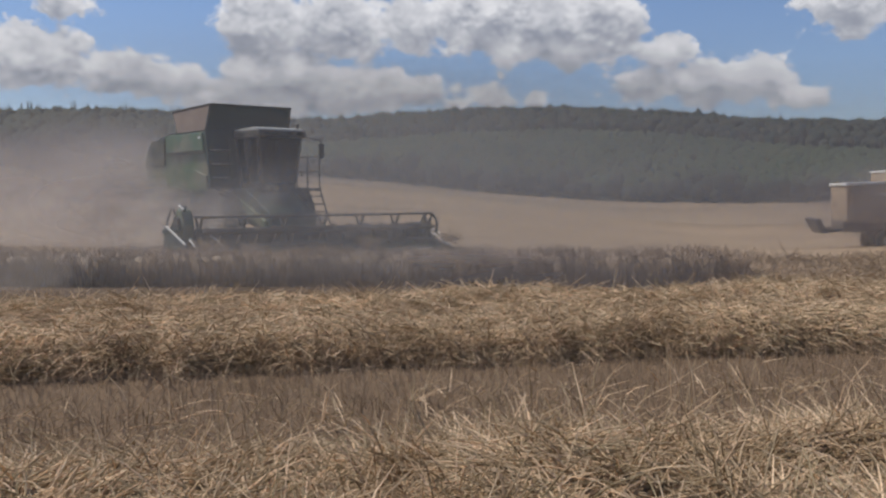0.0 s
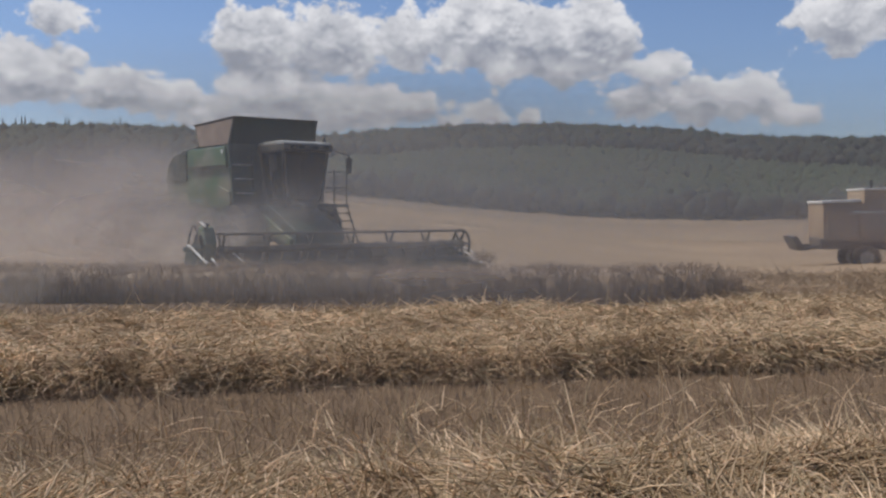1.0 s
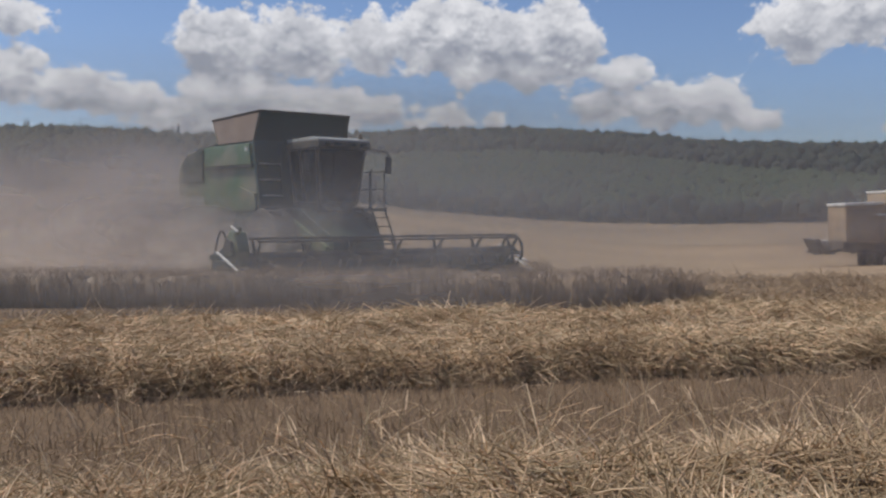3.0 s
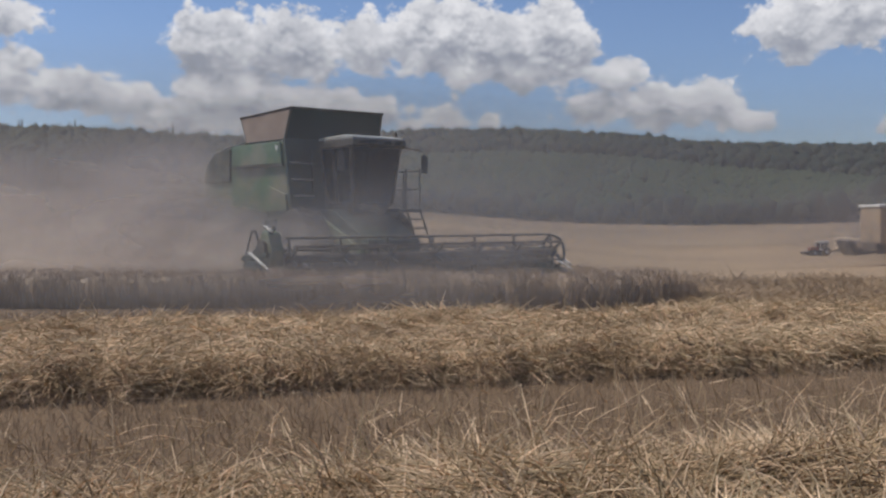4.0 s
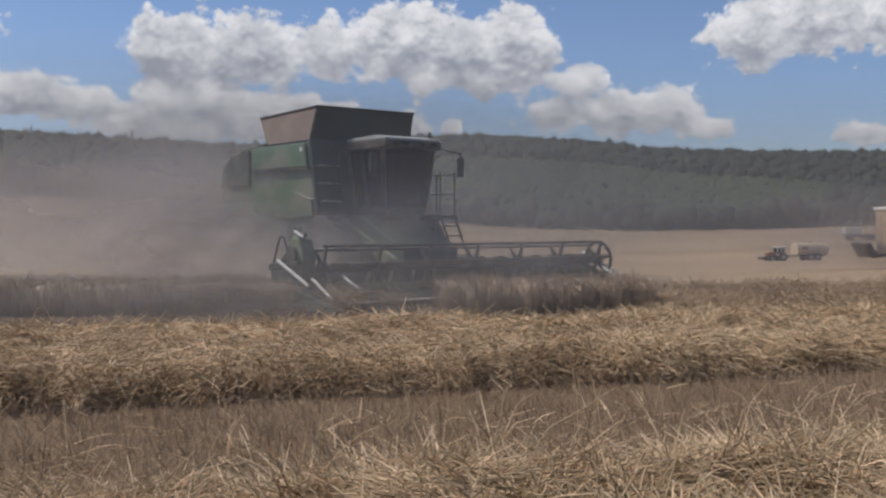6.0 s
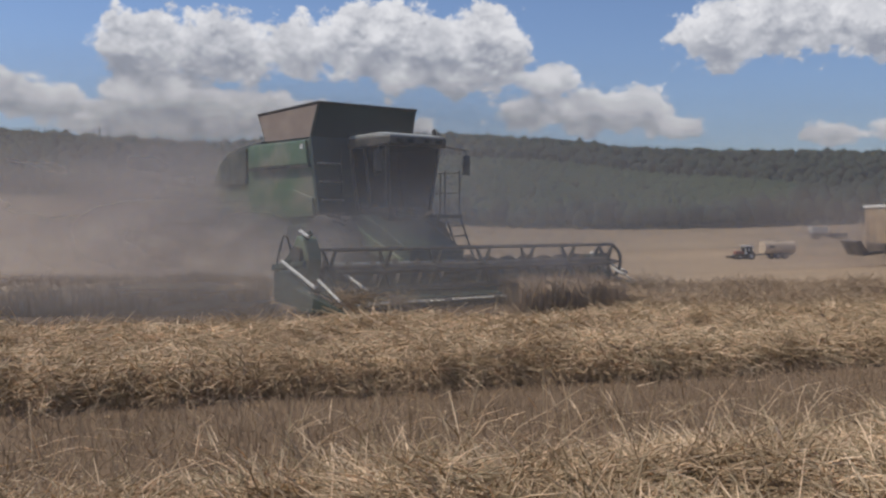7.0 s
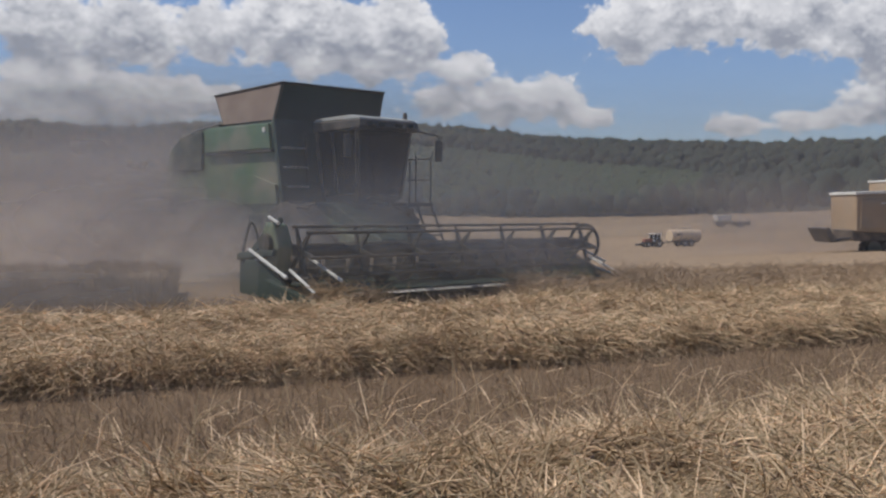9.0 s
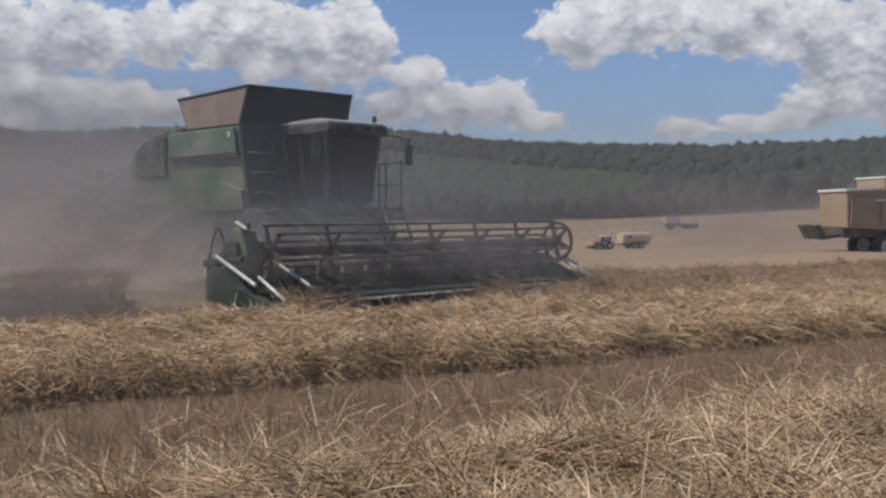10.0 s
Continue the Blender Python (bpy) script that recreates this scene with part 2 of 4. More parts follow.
def box(bm, x0, x1, y0, y1, z0, z1, bevel=0.0):
    geo = bmesh.ops.create_cube(bm, size=1.0, matrix=Matrix.Translation(((x0 + x1) / 2, (y0 + y1) / 2, (z0 + z1) / 2)) @ Matrix.Diagonal((x1 - x0, y1 - y0, z1 - z0, 1)))
    if bevel:
        edges = list({e for v in geo["verts"] for e in v.link_edges})
        bmesh.ops.bevel(bm, geom=edges, offset=bevel, segments=2, affect="EDGES", profile=0.5)
    return bm


def boxes(*rows, bevel=0.0):
    bm = bmesh.new()
    for r in rows:
        box(bm, *r, bevel=bevel)
    return bm


def prism(outline, y0, y1, bevel=0.0, axis="y"):
    """An outline in x and z (or y and z) pulled along the other axis."""
    bm = bmesh.new()
    a = [bm.verts.new((p, y0, q) if axis == "y" else (y0, p, q)) for p, q in outline]
    b = [bm.verts.new((p, y1, q) if axis == "y" else (y1, p, q)) for p, q in outline]
    bm.faces.new(a), bm.faces.new(b[::-1])
    for i in range(len(a)):
        j = (i + 1) % len(a)
        bm.faces.new((a[i], b[i], b[j], a[j]))
    if bevel:
        bmesh.ops.bevel(bm, geom=list(bm.edges), offset=bevel, segments=2, affect="EDGES", profile=0.5)
    return bm


def rod(bm, a, b, r, sides=8, r2=None):
    a, b = Vector(a), Vector(b)
    turn = (b - a).to_track_quat("Z", "Y").to_matrix().to_4x4()
    bmesh.ops.create_cone(bm, cap_ends=True, segments=sides, radius1=r, radius2=r if r2 is None else r2, depth=(b - a).length, matrix=Matrix.Translation((a + b) / 2) @ turn)
    return bm


def rods(*rows, r=0.02, sides=8):
    bm = bmesh.new()
    for a, b in rows:
        rod(bm, a, b, r, sides)
    return bm


def hull(points):
    """Eight corners: four below, four above, in the same order round."""
    bm = bmesh.new()
    v = [bm.verts.new(p) for p in points]
    for f in ((3, 2, 1, 0), (4, 5, 6, 7), (0, 1, 5, 4), (1, 2, 6, 5), (2, 3, 7, 6), (3, 0, 4, 7)):
        bm.faces.new([v[i] for i in f])
    return bm


# ---- the land ----
def table(rows, at):
    return float(np.interp(at, [r[0] for r in rows], [r[1] for r in rows]))


FOOT = [(-60, 1.2), (-25, 1.0), (-12, 0.85), (-7.2, 0.66), (-2.85, 0.3), (2.2, -0.3), (9, -0.8), (13, -0.92), (19, -0.88), (22, -0.79), (30, -0.5), (36.5, -0.08), (60, 0.8)]
RIDGE = [(-60, 3.68), (-25, 3.88), (-19, 4.15), (-7.2, 3.8), (0.5, 4.6), (7.3, 4.82), (13.8, 4.52), (18.5, 3.97), (24, 3.74), (29, 3.54), (35, 3.55), (40, 3.62), (60, 3.9)]
FOOT_R, RIDGE_R, TREE = 270.0, 900.0, 11.0


def land(x, y):
    r, a = math.hypot(x, y), math.degrees(math.atan2(x, y))
    if abs(a) > 60:
        a = math.copysign(60 if abs(a) < 100 else max(0.0, 60 * (180 - abs(a)) / 80), a)
    back = min(1.0, max(0.0, (110 - abs(math.degrees(math.atan2(x, y)))) / 40))
    right = min(1.0, max(0.0, (a - 2) / 14.0))
    foot = EYE[2] + FOOT_R * math.tan(radians(table(FOOT, a)))
    ridge = EYE[2] + RIDGE_R * math.tan(radians(table(RIDGE, a))) - TREE
    d48 = -0.5 - 0.6 * right + 0.9 * min(1.0, max(0.0, (a - 20) / 17.0))
    z = table([(0, 0), (21, 0), (48, d48), (160, 0.55 * foot - 3.6 * right - 0.5), (FOOT_R, foot), (RIDGE_R * 0.55, foot * 0.45 + ridge * 0.55), (RIDGE_R, ridge), (1600, ridge * 0.8), (4500, ridge * 0.3)], r)
    return z * back


def ground():
    rad = [0.0] + list(np.geomspace(0.6, 4500, 110))
    azs = np.linspace(-180, 180, 217)[:-1]
    verts, faces = [(0, 0, 0)], []
    for r in rad[1:]:
        for a in azs:
            x, y = r * math.sin(radians(a)), r * math.cos(radians(a))
            bump = 0.02 * noise.noise((x * 0.9, y * 0.9, 0)) if r < 60 else 0.0
            verts.append((x, y, land(x, y) + bump))
    k = len(azs)
    for j in range(k):
        faces.append((0, 1 + (j + 1) % k, 1 + j))
    for i in range(len(rad) - 2):
        for j in range(k):
            a, b = 1 + i * k + j, 1 + i * k + (j + 1) % k
            faces.append((a, b, b + k, a + k))
    me = bpy.data.meshes.new("ground")
    me.from_pydata(verts, [], faces)
    me.materials.append(FIELD)
    me.shade_smooth()
    return tagged(new("ground", me), "harvested field of pale golden stubble and bare soil", "ground", kind="structure")


ground()


def merged(name, verts, faces, mat, label, category, kind="stuff", smooth=False):
    me = bpy.data.meshes.new(name)
    me.vertices.add(len(verts))
    me.vertices.foreach_set("co", np.asarray(verts, dtype=np.float32).ravel())
    k = faces.shape[1]
    me.loops.add(faces.size)
    me.loops.foreach_set("vertex_index", faces.astype(np.int32).ravel())
    me.polygons.add(len(faces))
    me.polygons.foreach_set("loop_start", np.arange(0, faces.size, k, dtype=np.int32))
    me.update(calc_edges=True)
    me.validate()
    me.materials.append(mat)
    if smooth:
        me.shade_smooth()
    return tagged(new(name, me), label, category, kind=kind)


def ball(level):
    bm = bmesh.new()
    bmesh.ops.create_icosphere(bm, subdivisions=level, radius=1.0)
    v = np.array([p.co[:] for p in bm.verts])
    f = np.array([[p.index for p in q.verts] for q in bm.faces])
    bm.free()
    return v, f


def wood(name, spots, mat, label, pointed=False, seed=3):
    """Many crowns, each of uneven clumps; spots: x, y, radius, height."""
    rng = np.random.default_rng(seed)
    bv, bf = ball(1)
    vs, fs = [], []
    for x, y, r, h in spots:
        z = land(x, y)
        for c in range(1):
            v = bv * (1 + rng.uniform(-0.24, 0.24, (len(bv), 1)))
            if pointed:
                taper = np.clip((1 - v[:, 2:3]) / 2, 0.04, 1)
                v = v * np.array([1, 1, 1]) * np.concatenate([taper, taper, np.ones_like(taper)], 1)
                p = v * np.array([r, r, h * 0.5]) + np.array([x, y, z + h * 0.5])
            else:
                o = rng.uniform(-0.3, 0.3, 3)
                s = rng.uniform(0.85, 1.1)
                p = v * np.array([r, r, h * 0.42]) * s + np.array([x + o[0] * r, y + o[1] * r, z + h * (0.5 + 0.25 * o[2])])
            fs.append(bf + len(bv) * len(vs))
            vs.append(p)
    return merged(name, np.concatenate(vs), np.concatenate(fs), mat, label, "trees", smooth=True)


def woods():
    rng = np.random.default_rng(5)
    dark, young, firs = [], [], []
    for _ in range(19000):
        a = rng.uniform(-34, 50)
        u = rng.uniform(0, 1)
        r = FOOT_R + (RIDGE_R - FOOT_R) * u ** 0.75
        x, y = r * math.sin(radians(a)), r * math.cos(radians(a))
        edge = 430 - 70 * ((a - 10) / 18.0) ** 2
        s = rng.uniform(0.75, 1.25)
        grow = 0.75 + r / 1500
        if not (-13 < a < 27.5 and FOOT_R + 12 < r < edge):
            dark.append((x, y, 2.7 * s * grow, TREE * 0.78 * s))
    for _ in range(9500):                   # young trees stand closer
        a = rng.uniform(-13, 27.5)
        edge = 430 - 70 * ((a - 10) / 18.0) ** 2
        r = FOOT_R + 6 + (edge - FOOT_R - 6) * rng.uniform(0, 1) ** 0.8
        s = rng.uniform(0.8, 1.2)
        young.append((r * math.sin(radians(a)), r * math.cos(radians(a)), 1.5 * s, 4.6 * s))
    for a in np.arange(-34, 50, 0.42):      # the edge of the wood along the field
        r = FOOT_R + rng.uniform(2, 8)
        s = rng.uniform(0.7, 1.2)
        dark.append((r * math.sin(radians(a)), r * math.cos(radians(a)), 2.6 * s, (6.5 if -13 < a < 27 else 10) * s))
    for a in np.arange(-34, 50, 0.16):      # the skyline
        r = RIDGE_R + rng.uniform(-12, 12)
        s = rng.uniform(0.75, 1.15)
        if a < -11:
            firs.append((r * math.sin(radians(a)), r * math.cos(radians(a)), 3.0 * s, 21 * s * s))
        dark.append((r * math.sin(radians(a)), r * math.cos(radians(a)), 3.6 * s, TREE * s * 0.9))
    wood("far_wood", dark, LEAF_DARK, "dark mixed wood covering the far hill")
    wood("young_wood", young, LEAF_LIGHT, "lighter green young wood on the lower slope", seed=8)
    wood("fir_ridge", firs, CONIFER, "row of dark pointed firs on the ridge", True, seed=9)


woods()


# ---- the crop ----
def strands(rng, base, length, lean, turn, width, bend, joints=2):
    """Thin three-sided stalks, straight or with one bend; arrays in, vertices and faces out."""
    n = len(base)
    d = np.stack([np.sin(lean) * np.cos(turn), np.sin(lean) * np.sin(turn), np.cos(lean)], 1)
    side = np.stack([-np.sin(turn), np.cos(turn), np.zeros(n)], 1)
    up = np.cross(side, d)
    d2 = d * np.cos(bend)[:, None] - up * 0 + np.stack([np.cos(turn), np.sin(turn), -np.ones(n) * 0.4], 1) * np.sin(bend)[:, None]
    a, b = base, base + d * (length * 0.6)[:, None]
    c = b + d2 * (length * 0.4)[:, None]
    ring = []
    for p, s in ((a, 1.0), (b, 0.9), (c, 0.5)) if joints == 2 else ((a, 1.0), (b + d2 * (length * 0.4)[:, None], 0.5)):
        for k in range(3):
            t = 2 * math.pi * k / 3
            ring.append(p + (side * math.cos(t) + up * math.sin(t)) * (width * s)[:, None])
    v = np.stack(ring, 1).reshape(-1, 3)
    f = []
    for lo in (0, 3)[:joints]:
        for k in range(3):
            q, r = lo + k, lo + (k + 1) % 3
            f += [(q, r, r + 3), (q, r + 3, q + 3)]
    f = (np.array(f)[None] + (np.arange(n) * (3 + 3 * joints))[:, None, None]).reshape(-1, 3)
    return v, f


SLOPE = 0.2     # the rows run slightly away to the right


def hump(x, y, scale=1.0, seed=0.0):
    return noise.noise((x * scale + seed, y * scale, seed))


def swath_height(x, y):
    """Height of the straw over the ground at a place, in metres."""
    v = y - SLOPE * x
    h = 0.0
    wob = 0.25 * hump(x, 0, 0.45, 3.0)
    if v < 6.3 + wob:                                   # the swath next to the camera
        h = (0.20 + 0.22 * hump(x, y, 0.8, 1.0) + 0.11 * hump(x, y, 2.2, 2.0)) * min(1.0, (6.3 + wob - v) / 1.3)
    elif 9.1 + wob * 0.6 < v < 13.6 + wob:              # lodged barley behind the lane
        tuft = 0.22 * abs(hump(x, 0, 1.6, 12.0)) + 0.10 * hump(x, y, 3.2, 13.0)
        e = min((v - 9.1 - wob * 0.6 - tuft) / 0.5, 1.0) * min((13.6 + wob - v) / 0.5, 1.0)
        dip = math.exp(-((v - 11.1 - 0.5 * hump(x, 0, 0.5, 15.0)) / 0.5) ** 2)      # a hollow between two laid rows
        h = max(e, 0.0) * (0.36 - 0.26 * dip + 0.11 * hump(x, y, 0.8, 5.0) + 0.10 * hump(x, y, 2.4, 6.0))
    if x > 4.6 and 13.4 <= v < 21.0 + wob * 2:          # lodged barley beyond, to the right
        e = min((x - 4.6) / 0.8, 1.0) * min((21.0 + wob * 2 - v) / 0.6, 1.0)
        h = max(h, e * (0.23 + 0.13 * hump(x, y, 0.55, 7.0) + 0.13 * hump(x * 0.5, y, 1.5, 8.0)))
    return max(h, 0.0)


def mat_sheet(name, x0, x1, v0, v1, step, label):
    """The matted underside of a swath: a bumpy sheet that closes it below the loose stalks."""
    xs, vs = np.arange(x0, x1, step), np.arange(v0, v1, step)
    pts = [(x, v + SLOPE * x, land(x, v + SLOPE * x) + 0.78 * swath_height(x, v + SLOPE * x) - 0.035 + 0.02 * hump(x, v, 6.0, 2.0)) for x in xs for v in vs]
    k = len(vs)
    f = np.array([(i * k + j, i * k + k + j, i * k + k + j + 1, i * k + j + 1) for i in range(len(xs) - 1) for j in range(k - 1)])
    return merged(name, np.array(pts), f, THATCH, label, "straw", smooth=True)


def straw_field(name, x0, x1, v0, v1, count, mat, label, seed, length=(0.18, 0.5), width=(0.003, 0.006), flat=0.75, droop=0.5, joints=2):
    rng = np.random.default_rng(seed)
    base, keep = [], []
    while len(base) < count:
        x, v = rng.uniform(x0, x1), rng.uniform(v0, v1)
        y = v + SLOPE * x
        h = swath_height(x, y)
        if h < 0.02 and rng.uniform() > 0.06:
            continue
        base.append((x, y, land(x, y) + h * rng.uniform(0.55, 0.98) - 0.03))
    n = count
    base = np.array(base)
    lie = np.array([hump(x, y, 1.7, 9.0) for x, y, _ in base])
    lean = np.clip(rng.normal(flat * math.pi / 2, 0.36, n) + 0.35 * lie, 0.05, 1.8)
    turn = 9.0 * np.array([hump(x, y, 0.9, 6.0) for x, y, _ in base]) + rng.normal(0, 1.5, n)
    ln, wd = rng.uniform(*length, n), rng.uniform(*width, n)
    ln = ln * np.where(rng.uniform(0, 1, n) < 0.04, 1.5, 1.0)
    v, f = strands(rng, base, ln, lean, turn, wd, rng.uniform(0, droop, n), joints)
    return merged(name, v, f, mat, label, "straw")


def face_fringe(name, x0, x1, v_face, count, seed):
    """Ears that hang over the edge of the lodged barley."""
    rng = np.random.default_rng(seed)
    x = rng.uniform(x0, x1, count)
    wob = np.array([0.25 * hump(q, 0, 0.45, 3.0) * 0.6 for q in x])
    locks = np.array([hump(q, 0, 2.6, 21.0) for q in x])
    x = x + 0.10 * locks                                    # the ears hang in locks
    h = rng.uniform(0.07, 0.46, count) * (1 + 0.45 * locks)
    y = v_face + wob + SLOPE * x + h * 0.9 + rng.uniform(-0.16, 0.25, count) - 0.25 * locks
    base = np.stack([x, y, h], 1)
    lean = rng.normal(1.55, 0.45, count)
    turn = rng.normal(-math.pi / 2, 0.6, count)
    v, f = strands(rng, base, rng.uniform(0.14, 0.36, count), lean, turn, rng.uniform(0.003, 0.006, count), rng.uniform(0.3, 1.0, count))
    return merged(name, v, f, STRAW, "drooping ears along the edge of lodged barley", "straw")


mat_sheet("swath_underlay", -5.5, 9.0, 1.5, 8.0, 0.09, "matted straw with gap shade under the near swath")
mat_sheet("lodged_underlay", -9.0, 16.0, 8.9, 14.2, 0.11, "matted straw with gap shade under the lodged barley")
mat_sheet("lodged_underlay", 4.3, 24.0, 13.2, 21.8, 0.16, "matted straw with gap shade under rippled lodged barley")
straw_field("loose_straw", -4.2, 7.0, 2.6, 7.9, 70000, STRAW, "loose golden straw of a cut swath", 11, (0.12, 0.44), (0.003, 0.0062), 0.93, 0.6)
straw_field("lodged_barley", -9.0, 15.0, 8.7, 14.0, 80000, STRAW, "lodged ripe barley beside a bare lane", 12, (0.14, 0.36), (0.0038, 0.0078), 1.0, 0.8, 1)
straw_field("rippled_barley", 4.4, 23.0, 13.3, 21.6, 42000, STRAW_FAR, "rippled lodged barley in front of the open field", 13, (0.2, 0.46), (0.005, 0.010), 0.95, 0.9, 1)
face_fringe("barley_edge", -9.0, 15.0, 9.1, 8500, 14)


def tall_stalks():
    """A few long bent stalks that stand out of the near swath."""
    rng = np.random.default_rng(15)
    n = 280
    x, v = rng.uniform(-4, 7, n), rng.uniform(3.4, 7.1, n)
    base = np.stack([x, v + SLOPE * x, np.full(n, 0.05)], 1)
    vv, f = strands(rng, base, rng.uniform(0.3, 0.62, n), np.abs(rng.normal(0.35, 0.3, n)), rng.uniform(0, 6.28, n), rng.uniform(0.003, 0.005, n), rng.uniform(0.0, 0.7, n))
    merged("uncut_stalks", vv, f, STRAW, "single uncut stalks standing out of the swath", "straw")


tall_stalks()


def stubble():
    """Short cut stalks in the lane and behind the barley."""
    rng = np.random.default_rng(16)
    base = []
    while len(base) < 34000:
        x, v = rng.uniform(-8, 14), rng.choice([rng.uniform(6.4, 9.3), rng.uniform(13.4, 17.0)])
        base.append((x, v + SLOPE * x, -0.01))
    n = len(base)
    v, f = strands(rng, np.array(base), rng.uniform(0.05, 0.19, n), np.abs(rng.normal(0.35, 0.35, n)), rng.uniform(0, 6.28, n), rng.uniform(0.002, 0.0042, n), np.zeros(n), 1)
    merged("stubble", v, f, CROP, "short brown stubble in a bare lane", "stubble")


stubble()
CROP_Y0, CROP_Y1, CROP_H = 16.6, 19.0, 0.63


def crop_patch(name, x0, x1, seed, label):
    """A stretch of standing barley: stems close together, ears nodding on top, round a dark core."""
    rng = np.random.default_rng(seed)
    n = int(760 * (x1 - x0))
    x, y = rng.uniform(x0, x1, n), CROP_Y0 + (CROP_Y1 - CROP_Y0) * rng.uniform(0, 1, n) ** 1.5
    base = np.stack([x - (x0 + x1) / 2, y - CROP_Y1, np.zeros(n)], 1)
    h = CROP_H * (1 + 0.12 * np.array([hump(q, 0, 1.1, 4.0) for q in x])) * rng.uniform(0.86, 1.03, n)
    v, f = strands(rng, base, h / 0.9, np.abs(rng.normal(0.10, 0.10, n)), rng.uniform(0, 6.28, n), rng.uniform(0.004, 0.009, n), rng.uniform(0.2, 1.0, n))
    core = []
    xs, ys = np.arange(x0, x1 + 0.01, 0.15) - (x0 + x1) / 2, np.array([CROP_Y0 + 0.15, CROP_Y0 + 0.2, CROP_Y0 + 0.8, CROP_Y1 - 0.2, CROP_Y1 - 0.1]) - CROP_Y1
    k = len(ys)
    for q in xs:
        for j, s in enumerate(ys):
            core.append((q, s, 0.0 if j in (0, k - 1) else CROP_H * (0.78 + 0.08 * rng.uniform(-1, 1))))
    cf = np.array([(i * k + j, i * k + k + j, i * k + k + j + 1) for i in range(len(xs) - 1) for j in range(k - 1)] + [(i * k + j, i * k + k + j + 1, i * k + j + 1) for i in range(len(xs) - 1) for j in range(k - 1)])
    ob = merged(name, np.concatenate([v, core]), np.concatenate([f, cf + len(v)]), CROP, label, "crop")
    ob.matrix_basis = pose((x0 + x1) / 2, CROP_Y1, 0)
    return ob


crop_patch("standing_barley", -15.0, -1.1, 20, "last uncut strip of standing barley, dusty brown")
PATCHES = [crop_patch("barley_patch", q, q + 0.65, 30 + i, "standing barley about to be cut") for i, q in enumerate(np.arange(-1.1, 5.2, 0.65))]


# ---- the green combine harvester ----
def tyre(bm_r, width, lugs, mat_parent, name="wheel"):
    """A wheel about the y axis: tyre with lugs, rim and hub."""
    wheel = new(name)
    wheel.parent = mat_parent
    bm = bmesh.new()
    prof = [(0.55, 0.46), (0.8, 0.5), (0.95, 0.46), (1.0, 0.36), (1.0, -0.36), (0.95, -0.46), (0.8, -0.5), (0.55, -0.46)]
    n = 28
    rings = [[bm.verts.new((math.cos(t) * p * bm_r, q * width, math.sin(t) * p * bm_r)) for p, q in prof] for t in (2 * math.pi * i / n for i in range(n))]
    for i in range(n):
        for j in range(len(prof)):
            k = (j + 1) % len(prof)
            bm.faces.new((rings[i][j], rings[i][k], rings[(i + 1) % n][k], rings[(i + 1) % n][j]))
    for i in range(lugs):
        t = 2 * math.pi * i / lugs
        for s in (-1, 1):
            m = Matrix.Rotation(-t - s * 0.08, 4, "Y") @ Matrix.Translation((bm_r * 1.01, s * width * 0.22, 0)) @ Matrix.Rotation(s * 0.6, 4, "X")
            bmesh.ops.create_cube(bm, size=1.0, matrix=m @ Matrix.Diagonal((0.07, width * 0.46, 0.06, 1)))
    part("tyre", bm, RUBBER, wheel)
    bm = bmesh.new()
    bmesh.ops.create_cone(bm, cap_ends=True, segments=24, radius1=bm_r * 0.57, radius2=bm_r * 0.57, depth=width * 0.7, matrix=Matrix.Rotation(math.pi / 2, 4, "X"))
    bmesh.ops.create_cone(bm, cap_ends=True, segments=16, radius1=bm_r * 0.2, radius2=bm_r * 0.16, depth=width * 0.95, matrix=Matrix.Rotation(math.pi / 2, 4, "X"))
    part("rim", bm, STEEL, wheel)
    return wheel


